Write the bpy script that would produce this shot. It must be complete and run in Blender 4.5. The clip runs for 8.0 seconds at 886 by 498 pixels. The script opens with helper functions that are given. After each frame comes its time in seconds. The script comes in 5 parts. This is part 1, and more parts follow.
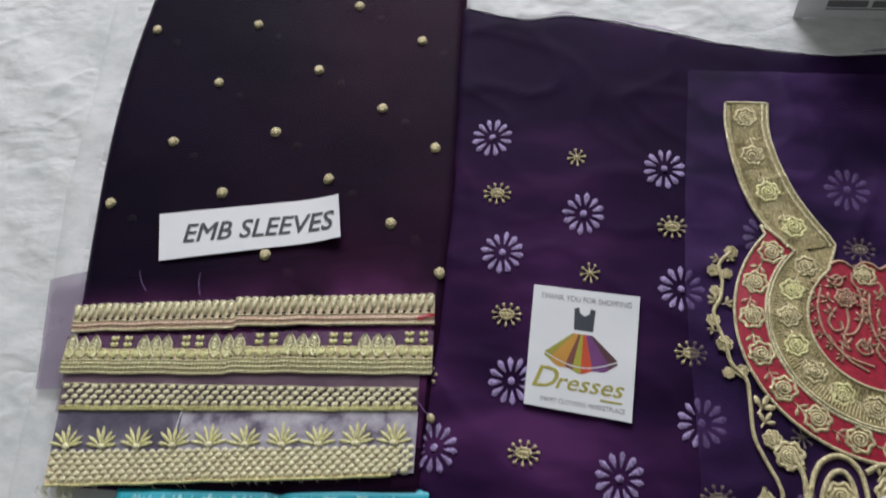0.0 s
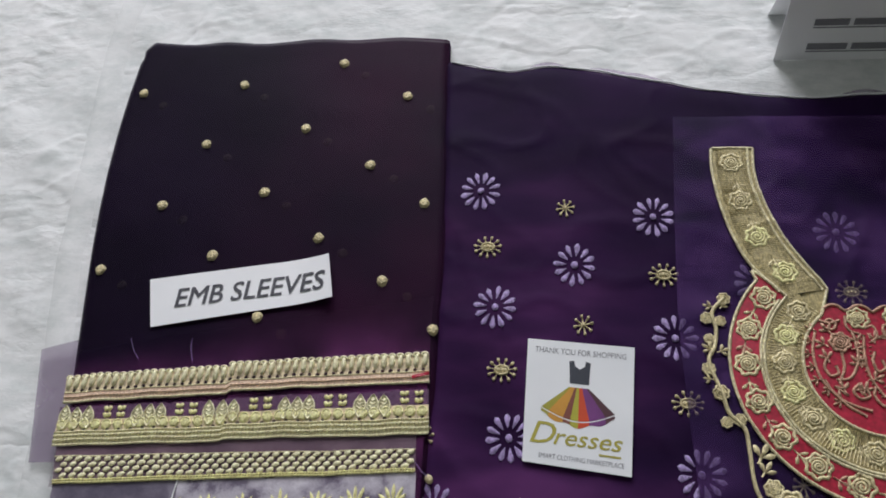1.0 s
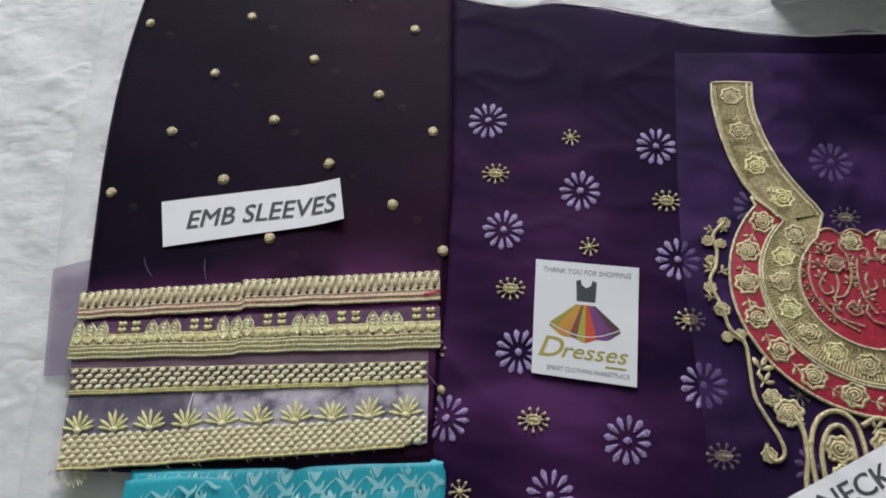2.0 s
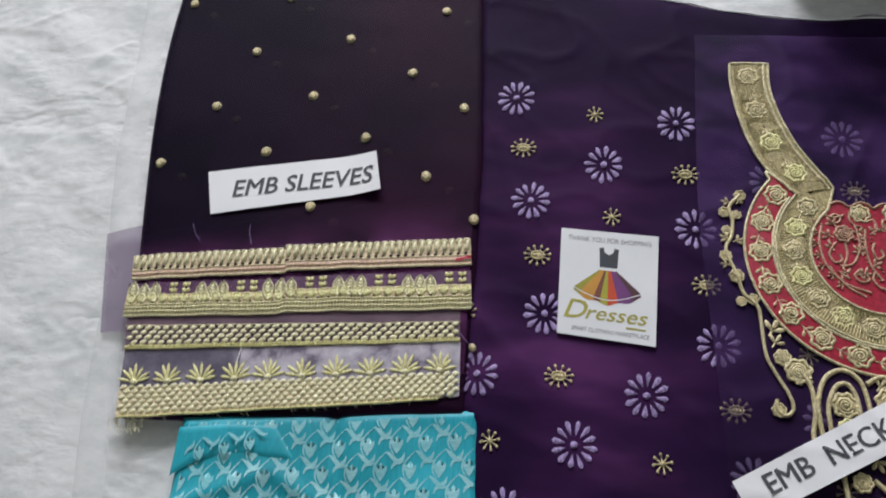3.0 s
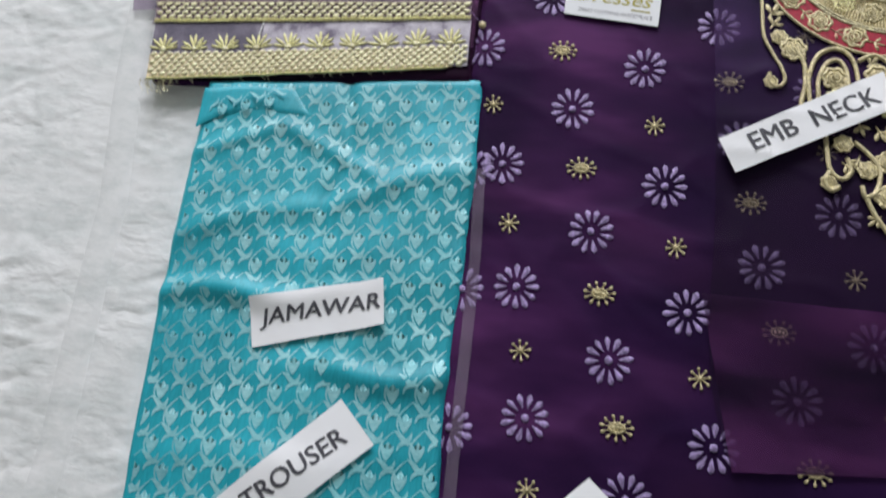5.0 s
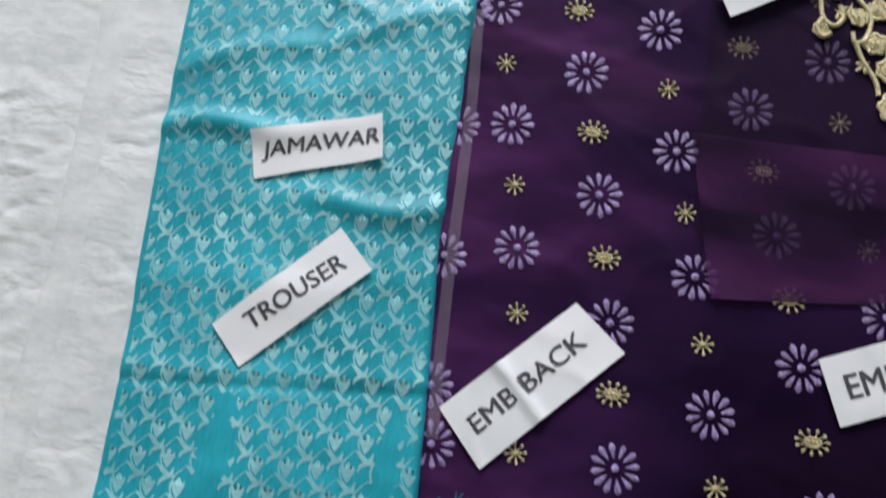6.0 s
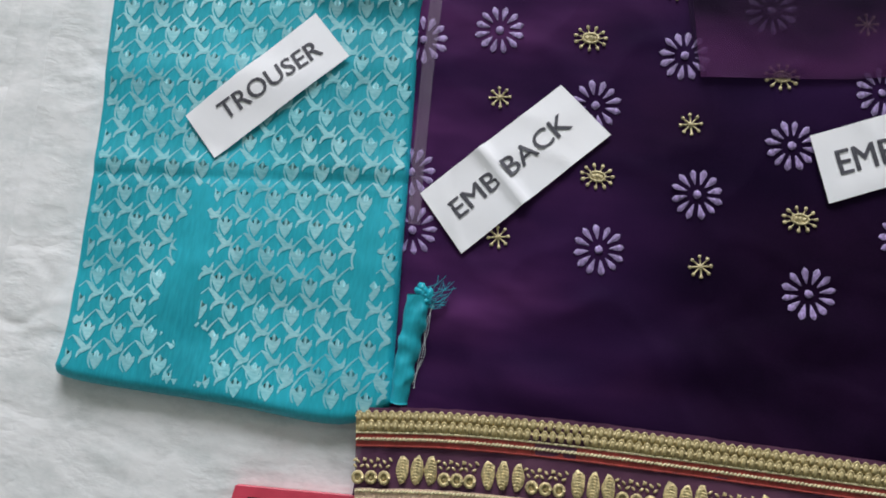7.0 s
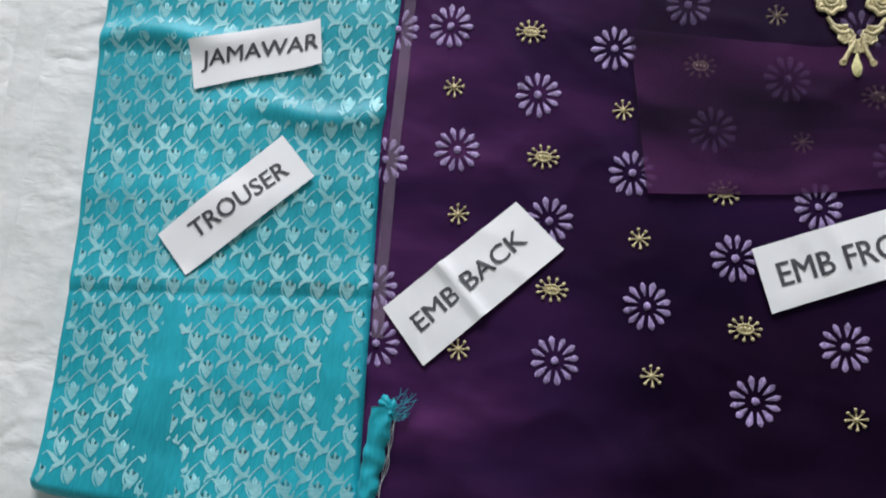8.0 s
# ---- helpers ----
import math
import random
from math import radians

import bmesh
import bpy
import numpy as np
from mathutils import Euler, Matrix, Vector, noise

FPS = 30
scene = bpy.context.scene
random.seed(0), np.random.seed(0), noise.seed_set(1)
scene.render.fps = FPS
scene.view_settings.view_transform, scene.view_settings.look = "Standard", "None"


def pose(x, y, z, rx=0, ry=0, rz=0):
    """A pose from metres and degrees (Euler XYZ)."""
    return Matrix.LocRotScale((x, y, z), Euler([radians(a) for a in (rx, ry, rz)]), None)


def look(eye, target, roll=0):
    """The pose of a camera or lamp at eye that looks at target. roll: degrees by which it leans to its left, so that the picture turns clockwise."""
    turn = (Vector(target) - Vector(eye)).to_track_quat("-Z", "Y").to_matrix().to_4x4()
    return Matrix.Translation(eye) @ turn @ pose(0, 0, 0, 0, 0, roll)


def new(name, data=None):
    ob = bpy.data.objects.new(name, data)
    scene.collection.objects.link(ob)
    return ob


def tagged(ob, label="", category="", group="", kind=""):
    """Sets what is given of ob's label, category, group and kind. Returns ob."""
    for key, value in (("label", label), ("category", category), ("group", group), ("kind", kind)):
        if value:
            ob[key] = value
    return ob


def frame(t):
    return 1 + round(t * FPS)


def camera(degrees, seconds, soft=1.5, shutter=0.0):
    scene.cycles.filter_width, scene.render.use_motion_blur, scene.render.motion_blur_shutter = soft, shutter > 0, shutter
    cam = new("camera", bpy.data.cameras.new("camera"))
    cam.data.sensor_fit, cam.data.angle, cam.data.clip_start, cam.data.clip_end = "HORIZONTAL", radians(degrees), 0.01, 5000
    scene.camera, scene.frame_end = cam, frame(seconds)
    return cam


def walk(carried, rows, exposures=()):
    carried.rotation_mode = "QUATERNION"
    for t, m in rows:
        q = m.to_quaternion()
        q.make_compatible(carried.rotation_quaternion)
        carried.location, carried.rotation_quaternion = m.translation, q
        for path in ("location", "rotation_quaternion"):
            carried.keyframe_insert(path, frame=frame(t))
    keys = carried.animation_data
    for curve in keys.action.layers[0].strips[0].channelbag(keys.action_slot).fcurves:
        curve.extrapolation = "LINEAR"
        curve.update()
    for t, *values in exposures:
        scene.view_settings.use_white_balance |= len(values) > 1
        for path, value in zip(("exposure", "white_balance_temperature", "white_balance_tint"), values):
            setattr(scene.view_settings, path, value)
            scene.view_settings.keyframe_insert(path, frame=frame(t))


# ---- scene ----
cam = camera(54.0, 8.0, 1.8, 0.4)
PATH = [
    (0.0, 0.0278, -0.1531, 0.4736, 28.48, 6.4, 7.43),
    (0.5, 0.0249, -0.1379, 0.4726, 30.12, 6.99, 6.65),
    (1.0, 0.0291, -0.1404, 0.4795, 30.47, 7.12, 5.42),
    (1.5, 0.0229, -0.1549, 0.4744, 30.10, 6.18, 5.23),
    (1.7, 0.0083, -0.1671, 0.4709, 29.64, 5.18, 5.05),
    (2.8, 0.003, -0.2015, 0.5044, 28.38, 4.75, 5.09),
    (3.0, -0.002, -0.2099, 0.5022, 28.39, 5.31, 5.93),
    (3.5, 0.0042, -0.2353, 0.4976, 27.52, 5.07, 7.3),
    (4.0, 0.0089, -0.2654, 0.4953, 26.64, 4.87, 6.96),
    (4.5, 0.0225, -0.3081, 0.4778, 24.3, 6.56, 9.1),
    (4.7, 0.0297, -0.3308, 0.4683, 23.79, 6.67, 9.16),
    (5.8, 0.0221, -0.3704, 0.4758, 15.72, 3.55, 9.7),
    (6.0, 0.0273, -0.3908, 0.4729, 15.55, 4.65, 9.97),
    (6.5, 0.0443, -0.4268, 0.4602, 12.42, 4.56, 9.84),
    (7.0, 0.045, -0.4382, 0.4482, 7.95, 4.98, 9.17),
    (7.5, 0.0531, -0.4184, 0.459, 9.17, 4.56, 8.65),
    (8.0, 0.0571, -0.404, 0.4724, 10.98, 4.43, 8.16),
]
walk(cam, [(t, pose(x, y, z, a, b, c)) for t, x, y, z, a, b, c in PATH], exposures=[(0.0, 0.12, 6500, 16), (1.5, 0.12, 6500, 16), (3.5, 0.28, 6500, 16), (6.0, 0.54, 6500, 15), (8.0, 0.62, 6500, 15)])

# ---- light: a daylit room with one window ----
world = bpy.data.worlds.new("sky")
world.use_nodes = True
scene.world = world
sky = world.node_tree.nodes.new("ShaderNodeTexSky")
sky.sky_type, sky.sun_disc = "NISHITA", False
sky.sun_elevation, sky.sun_rotation = radians(40), radians(150)
world.node_tree.links.new(sky.outputs[0], world.node_tree.nodes["Background"].inputs[0])
world.node_tree.nodes["Background"].inputs[1].default_value = 0.1

ROOM = (-2.4, 2.4, -2.6, 3.2, -0.012, 2.8)      # x0, x1, y0, y1, floor, ceiling
WIN = (-1.7, 0.7, 0.9, 2.5)                   # the window: x0, x1, z0, z1, in the wall at y1
lamp = bpy.data.lights.new("window_light", "AREA")
lamp.shape, lamp.size, lamp.size_y, lamp.energy = "RECTANGLE", 2.3, 1.5, 128.0
lamp.color = (0.945, 0.970, 1.0)
new("window_light", lamp).matrix_world = look((-0.5, ROOM[3] + 0.03, 1.7), (-0.3, 0.0, 0.5))


# ---- materials ----
class Shade:
    """Small helper round one node material."""

    def __init__(self, name, rough=0.7, metal=0.0, gloss=0.5):
        self.mat = bpy.data.materials.new(name)
        self.mat.use_nodes = True
        self.t = self.mat.node_tree
        self.b = self.t.nodes["Principled BSDF"]
        self.b.inputs["Roughness"].default_value = rough
        self.b.inputs["Metallic"].default_value = metal
        self.b.inputs["Specular IOR Level"].default_value = gloss
        self.co = self.t.nodes.new("ShaderNodeTexCoord")

    def node(self, kind, **put):
        n = self.t.nodes.new("ShaderNode" + kind)
        for k, v in put.items():
            n.inputs[k].default_value = v
        return n

    def link(self, a, b):
        self.t.links.new(a, b)

    def noise(self, scale, detail=4.0, rough=0.55, stretch=None):
        n = self.node("TexNoise", Scale=scale, Detail=detail, Roughness=rough)
        at = self.co.outputs["Object"]
        if stretch:
            m = self.node("Mapping", Scale=stretch)
            self.link(at, m.inputs["Vector"])
            at = m.outputs["Vector"]
        self.link(at, n.inputs["Vector"])
        return n.outputs["Fac"]

    def ramp(self, fac, stops):
        r = self.node("ValToRGB")
        e = r.color_ramp.elements
        while len(e) < len(stops):
            e.new(0.5)
        for el, (p, c) in zip(e, stops):
            el.position, el.color = p, (*c, 1)
        self.link(fac, r.inputs["Fac"])
        return r.outputs["Color"]

    def mix(self, a, b, fac=0.5, mode="MIX"):
        m = self.t.nodes.new("ShaderNodeMix")
        m.data_type, m.blend_type = "RGBA", mode
        m.inputs["Factor"].default_value = fac
        for src, slot in ((a, m.inputs[6]), (b, m.inputs[7])):
            if isinstance(src, tuple):
                slot.default_value = (*src, 1)
            else:
                self.link(src, slot)
        return m.outputs[2]

    def span(self, axis, a, b, lean=0.0):
        """0 to 1 along an axis of the object, from a to b; lean adds a share of X."""
        cut = self.node("SeparateXYZ")
        self.link(self.co.outputs["Object"], cut.inputs[0])
        m = self.t.nodes.new("ShaderNodeMapRange")
        m.interpolation_type = "SMOOTHSTEP"
        m.inputs["From Min"].default_value, m.inputs["From Max"].default_value = a, b
        far = cut.outputs[axis]
        if lean:
            add = self.node("Math")
            add.operation, add.inputs[1].default_value = "MULTIPLY_ADD", lean
            self.link(cut.outputs["X"], add.inputs[0])
            self.link(far, add.inputs[2])
            far = add.outputs[0]
        self.link(far, m.inputs["Value"])
        return m.outputs["Result"]

    def times(self, a, b, more=0.0):
        m = self.node("Math")
        m.operation, m.use_clamp = "MULTIPLY_ADD", True
        self.link(a, m.inputs[0])
        self.link(b, m.inputs[1])
        m.inputs[2].default_value = more
        return m.outputs[0]

    def blend(self, a, b, fac):
        """a where fac is 0, b where it is 1."""
        out = self.mix(a, b)
        self.link(fac, out.node.inputs["Factor"])
        return out

    def colour(self, c):
        if isinstance(c, tuple):
            self.b.inputs["Base Color"].default_value = (*c, 1)
        else:
            self.link(c, self.b.inputs["Base Color"])
        return self

    def bump(self, h, strength=0.3, dist=0.001):
        n = self.node("Bump", Strength=strength, Distance=dist)
        self.link(h, n.inputs["Height"])
        self.link(n.outputs["Normal"], self.b.inputs["Normal"])
        return self

    def weave(self, scale, strength=0.2, dist=0.0003):
        """Crossing threads as fine relief."""
        sums = []
        for way in ("X", "Y"):
            w = self.node("TexWave", Scale=scale, Distortion=0.6)
            w.bands_direction = way
            self.link(self.co.outputs["Object"], w.inputs["Vector"])
            sums.append(w.outputs["Fac"])
        m = self.node("Math")
        m.operation = "ADD"
        self.link(sums[0], m.inputs[0])
        self.link(sums[1], m.inputs[1])
        return self.bump(m.outputs[0], strength, dist)

    def sheer(self, amount):
        """Lets part of the light straight through, as thin organza does."""
        out = self.t.nodes["Material Output"]
        clear = self.node("BsdfTransparent")
        m = self.node("MixShader")
        if isinstance(amount, float):
            m.inputs["Fac"].default_value = amount
        else:
            self.link(amount, m.inputs["Fac"])
        self.link(self.b.outputs[0], m.inputs[1])
        self.link(clear.outputs[0], m.inputs[2])
        self.link(m.outputs[0], out.inputs["Surface"])
        return self

    def sheen(self, w, tint=(1, 1, 1), rough=0.4):
        self.b.inputs["Sheen Weight"].default_value = w
        self.b.inputs["Sheen Tint"].default_value = (*tint, 1)
        self.b.inputs["Sheen Roughness"].default_value = rough
        return self


def plain(name, rgb, rough=0.6, metal=0.0, vary=0.12, scale=60.0):
    s = Shade(name, rough, metal)
    dark, light = tuple(c * (1 - vary) for c in rgb), tuple(min(1, c * (1 + vary)) for c in rgb)
    return s.colour(s.ramp(s.noise(scale), [(0.3, dark), (0.7, light)])).mat


def crinkled(name, sizes, depth):
    """White cotton with a net of thin pressed creases, patchy in strength."""
    s = Shade(name, 0.85)
    tone = s.mix(s.ramp(s.noise(5.0, 6), [(0.3, (0.71, 0.735, 0.725)), (0.65, (0.85, 0.85, 0.84))]), s.ramp(s.noise(48.0, 8, 0.72, (0.6, 1, 1)), [(0.36, (0.56, 0.60, 0.585)), (0.56, (0.88, 0.88, 0.87))]), 0.5)
    total = None
    for size, gain, sharp in sizes:
        off = s.node("Math")
        off.operation, off.inputs[1].default_value = "SUBTRACT", 0.5
        s.link(s.noise(size, 5, 0.55, (0.5, 1, 1)), off.inputs[0])
        mag = s.node("Math")
        mag.operation = "ABSOLUTE"
        s.link(off.outputs[0], mag.inputs[0])
        low = s.node("Math")
        low.operation, low.inputs[1].default_value, low.use_clamp = "MULTIPLY", sharp, True
        s.link(mag.outputs[0], low.inputs[0])
        patch = s.ramp(s.noise(size * 0.6, 2), [(0.40, (0.1, 0.1, 0.1)), (0.60, (1, 1, 1))])
        add = s.node("Math")
        add.operation = "MULTIPLY"
        s.link(low.outputs[0], add.inputs[0])
        s.link(patch, add.inputs[1])
        scaled = s.node("Math")
        scaled.operation, scaled.inputs[1].default_value = "MULTIPLY_ADD", gain
        s.link(add.outputs[0], scaled.inputs[0])
        if total is not None:
            s.link(total, scaled.inputs[2])
        total = scaled.outputs[0]
    return s.colour(tone).bump(total, depth, 0.0022).mat


SHEET = crinkled("white_crinkled_cotton", ((6.5, 1.0, 30.0), (17.0, 0.45, 16.0), (70.0, 0.24, 6.0)), 0.38)
HEMBAND = crinkled("white_hem_cotton", ((17.0, 0.3, 16.0), (60.0, 0.3, 7.0)), 0.25)

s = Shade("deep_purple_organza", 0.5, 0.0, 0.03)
# fold sheen painted into the colour: plum patches left, darkening at lower right
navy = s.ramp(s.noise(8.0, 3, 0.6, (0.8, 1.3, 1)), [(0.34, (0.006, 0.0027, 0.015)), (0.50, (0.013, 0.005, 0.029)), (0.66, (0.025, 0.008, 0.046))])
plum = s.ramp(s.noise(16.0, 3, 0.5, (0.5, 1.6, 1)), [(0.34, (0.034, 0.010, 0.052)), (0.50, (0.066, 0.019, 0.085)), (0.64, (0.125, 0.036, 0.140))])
# where the painted plum sheen shows, fading to the right and the top
sheen_mask = s.times(s.times(s.span("X", 0.135, 0.005), s.span("Y", 0.26, 0.06)), s.ramp(s.noise(11.0, 3, 0.5, (0.7, 1.5, 1)), [(0.38, (0.25, 0.25, 0.25)), (0.60, (1, 1, 1))]), 0.06)
# extra dark tone painted in over the lower right
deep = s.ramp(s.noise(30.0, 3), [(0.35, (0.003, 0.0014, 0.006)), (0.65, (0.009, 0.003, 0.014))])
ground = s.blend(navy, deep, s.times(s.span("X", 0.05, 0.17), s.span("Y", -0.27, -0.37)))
s.colour(s.mix(s.blend(ground, plum, sheen_mask), s.ramp(s.noise(900.0, 2), [(0.3, (0.008, 0.003, 0.016)), (0.7, (0.028, 0.009, 0.043))]), 0.16)).weave(900.0, 0.15)
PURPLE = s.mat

s = Shade("dark_aubergine_organza", 0.5, 0.0, 0.05)
# sheen put into the colour here too: near black left, maroon right
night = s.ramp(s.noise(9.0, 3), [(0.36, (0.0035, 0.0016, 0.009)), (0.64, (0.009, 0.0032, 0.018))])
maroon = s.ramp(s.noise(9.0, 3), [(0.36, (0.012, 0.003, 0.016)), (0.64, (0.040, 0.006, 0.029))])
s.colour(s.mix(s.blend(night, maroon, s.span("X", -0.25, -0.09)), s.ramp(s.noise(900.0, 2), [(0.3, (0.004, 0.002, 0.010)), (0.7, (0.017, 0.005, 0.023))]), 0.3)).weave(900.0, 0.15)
s.sheer(0.10)
AUBERGINE = s.mat

s = Shade("sheer_purple_organza", 0.5, 0.0, 0.12)
# sheen painted as colour: dim low down, bright lilac patches towards the top
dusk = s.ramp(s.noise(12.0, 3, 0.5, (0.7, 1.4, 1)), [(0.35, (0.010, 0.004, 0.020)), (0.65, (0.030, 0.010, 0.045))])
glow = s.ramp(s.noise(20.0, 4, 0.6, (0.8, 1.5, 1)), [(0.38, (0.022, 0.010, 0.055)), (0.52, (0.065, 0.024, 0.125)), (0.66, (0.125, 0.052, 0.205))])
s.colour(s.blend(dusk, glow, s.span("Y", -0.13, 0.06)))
s.sheer(0.50)
SHEER = s.mat

s = Shade("pale_sheer_selvedge", 0.5, 0.0, 0.15)
s.colour(s.ramp(s.noise(40.0, 4), [(0.35, (0.30, 0.24, 0.33)), (0.65, (0.46, 0.38, 0.48))]))
s.sheer(0.74)
SELVEDGE = s.mat

s = Shade("sheer_plum_organza", 0.5)
s.colour(s.ramp(s.noise(30.0, 4), [(0.3, (0.12, 0.045, 0.12)), (0.7, (0.22, 0.10, 0.20))])).weave(800.0, 0.2)
s.sheer(0.35)
PLUM = s.mat

s = Shade("dusty_mauve_organza", 0.5)
s.colour(s.ramp(s.noise(45.0, 4), [(0.3, (0.13, 0.07, 0.11)), (0.7, (0.26, 0.16, 0.21))])).weave(800.0, 0.2)
s.sheer(0.25)
MAUVE = s.mat

s = Shade("sheer_plum_veil", 0.5, 0.0, 0.12)
s.colour(s.ramp(s.noise(15.0, 4, 0.55, (0.5, 1.9, 1)), [(0.36, (0.014, 0.004, 0.022)), (0.50, (0.055, 0.013, 0.066)), (0.66, (0.125, 0.030, 0.130))]))
s.sheer(0.5)
PLUM_VEIL = s.mat

s = Shade("patchy_plum_veil", 0.5, 0.0, 0.15)
s.colour(s.ramp(s.noise(14.0, 4), [(0.3, (0.09, 0.014, 0.09)), (0.7, (0.22, 0.04, 0.19))])).weave(800.0, 0.2)
cover = s.times(s.ramp(s.noise(18.0, 4, 0.6), [(0.36, (0.08, 0.08, 0.08)), (0.62, (0.7, 0.7, 0.7))]), s.span("Y", 0.113, 0.080, -0.205))
s.sheer(s.ramp(cover, [(0.0, (1, 1, 1)), (1.0, (0, 0, 0))]))
PLUM_PATCHY = s.mat

s = Shade("dark_plum_organza", 0.5, 0.0, 0.2)
s.colour(s.ramp(s.noise(30.0, 4), [(0.3, (0.08, 0.028, 0.065)), (0.7, (0.18, 0.075, 0.13))])).weave(800.0, 0.2)
s.sheer(0.18)
PLUM_DARK = s.mat

s = Shade("sheer_lilac_organza", 0.55)
s.colour(s.ramp(s.noise(20.0, 4), [(0.3, (0.17, 0.10, 0.20)), (0.7, (0.28, 0.18, 0.32))])).weave(800.0, 0.2)
s.sheer(0.45)
LILAC = s.mat

s = Shade("silver_grey_organza", 0.5)
s.colour(s.ramp(s.noise(70.0, 5, 0.6), [(0.38, (0.16, 0.13, 0.19)), (0.50, (0.44, 0.40, 0.47)), (0.7, (0.64, 0.60, 0.66))])).bump(s.noise(300.0), 0.4)
SILVER = s.mat

s = Shade("dim_grey_organza", 0.5)
s.colour(s.ramp(s.noise(50.0, 5, 0.6), [(0.38, (0.10, 0.085, 0.13)), (0.56, (0.17, 0.145, 0.20)), (0.70, (0.34, 0.31, 0.37))])).bump(s.noise(300.0), 0.3)
SILVER_DIM = s.mat

s = Shade("teal_satin", 0.42, 0.0, 0.45)
# broad dark-to-cyan patches painted in place of the satin's sheen
s.colour(s.mix(s.ramp(s.noise(9.0, 4), [(0.32, (0.0, 0.27, 0.34)), (0.5, (0.004, 0.38, 0.47)), (0.66, (0.03, 0.60, 0.76))]), s.ramp(s.noise(700.0, 2, 0.5, (1, 0.15, 1)), [(0.3, (0.0, 0.30, 0.38)), (0.7, (0.02, 0.52, 0.64))]), 0.35)).weave(1100.0, 0.12)
s.sheen(0.25, (0.5, 1.0, 1.0), 0.3)
TEAL = s.mat

s = Shade("pale_aqua_thread", 0.42)
s.colour(s.mix(s.ramp(s.noise(24.0, 4), [(0.34, (0.17, 0.60, 0.66)), (0.60, (0.46, 0.84, 0.88))]), s.ramp(s.noise(900.0, 2, 0.5, (0.3, 1, 1)), [(0.3, (0.14, 0.56, 0.62)), (0.7, (0.46, 0.84, 0.88))]), 0.5)).bump(s.noise(1500.0, 2), 0.3, 0.0003)
# pattern thinned in patches, imitating sheen that hides it
s.sheer(s.ramp(s.noise(13.0, 4, 0.6), [(0.44, (0.04, 0.04, 0.04)), (0.68, (0.55, 0.55, 0.55))]))
AQUA = s.mat


def thread(name, rgb, rough, metal, scale=950.0, vary=0.34, low=0.42):
    """Stitched thread: streaky relief, uneven tone, and a colour speckle painted for glints."""
    s = Shade(name, rough, metal)
    lo, hi = tuple(c * (1 - vary) for c in rgb), tuple(min(1, c * (1 + vary * 0.8)) for c in rgb)
    n = s.noise(scale, 3, 0.6, (1, 0.5, 1))
    s.colour(s.mix(s.ramp(n, [(0.38, tuple(c * low for c in rgb)), (0.50, lo), (0.60, hi)]), s.ramp(s.noise(220.0, 3), [(0.3, lo), (0.7, hi)]), 0.45)).bump(n, 0.9, 0.0008)
    return s.mat


GOLD = thread("pale_gold_thread", (0.84, 0.70, 0.40), 0.42, 0.10)
ANTIQUE = thread("antique_gold_thread", (0.50, 0.41, 0.19), 0.55, 0.05)
ROPE = thread("bright_gold_cord", (0.86, 0.73, 0.45), 0.4, 0.12)
LIME = thread("greenish_gold_thread", (1.0, 0.90, 0.43), 0.5, 0.05, 800.0, 0.2, 0.5)
LACEGOLD = thread("warm_gold_lace_thread", (1.0, 0.89, 0.57), 0.45, 0.05, 800.0, 0.18, 0.5)
HEMGOLD = thread("bright_hem_gold", (0.74, 0.61, 0.31), 0.34, 0.30, 800.0, 0.34, 0.28)
LACEBASE = thread("matted_gold_net", (0.86, 0.68, 0.44), 0.6, 0.0, 600.0, 0.3, 0.3)
BEADGOLD = thread("old_gold_thread", (0.76, 0.65, 0.37), 0.45, 0.12)
COPPER = thread("copper_thread", (0.96, 0.66, 0.49), 0.5, 0.05, 950.0, 0.25, 0.5)
VIOLET = thread("lavender_thread", (0.41, 0.30, 0.58), 0.55, 0.0, 620.0, 0.34, 0.22)
PEACH = thread("peach_gold_thread", (0.60, 0.36, 0.24), 0.45, 0.3)
THREADWHITE = plain("pale_loose_thread", (0.62, 0.68, 0.68), 0.6)
RED = plain("crimson_raw_silk", (0.42, 0.012, 0.040), 0.5, 0.0, 0.3, 400.0)
BRICK = plain("brick_red_ribbon", (0.33, 0.045, 0.035), 0.5, 0.0, 0.35, 300.0)
s = Shade("white_printer_paper", 0.75)
s.colour(s.ramp(s.noise(14.0, 3), [(0.3, (0.90, 0.91, 0.93)), (0.7, (0.95, 0.95, 0.96))])).bump(s.noise(60.0, 5), 0.12, 0.001)
PAPER = s.mat
s = Shade("glossy_card_stock", 0.22)
s.colour(s.ramp(s.noise(20.0, 3), [(0.3, (0.82, 0.84, 0.86)), (0.7, (0.89, 0.90, 0.91))]))
CARD = s.mat
INK = plain("dark_grey_ink", (0.075, 0.075, 0.09), 0.7, 0.0, 0.35, 500.0)
GREY_INK = plain("mid_grey_ink", (0.22, 0.22, 0.24), 0.7)
NAVY = plain("charcoal_ink", (0.035, 0.04, 0.055), 0.45)
OLIVE = plain("olive_ink", (0.42, 0.37, 0.06), 0.4)
WALL = plain("painted_plaster", (0.32, 0.335, 0.31), 0.85, 0.0, 0.05, 6.0)
FLOORING = plain("grey_floor_tile", (0.35, 0.34, 0.32), 0.5, 0.0, 0.12, 10.0)
PINK = plain("coral_pink_plastic", (0.62, 0.06, 0.10), 0.25, 0.0, 0.12, 60.0)
DARK = plain("dark_grey_plastic", (0.05, 0.05, 0.055), 0.3)
WHITE = plain("white_paint", (0.8, 0.8, 0.78), 0.5, 0.0, 0.04, 20.0)


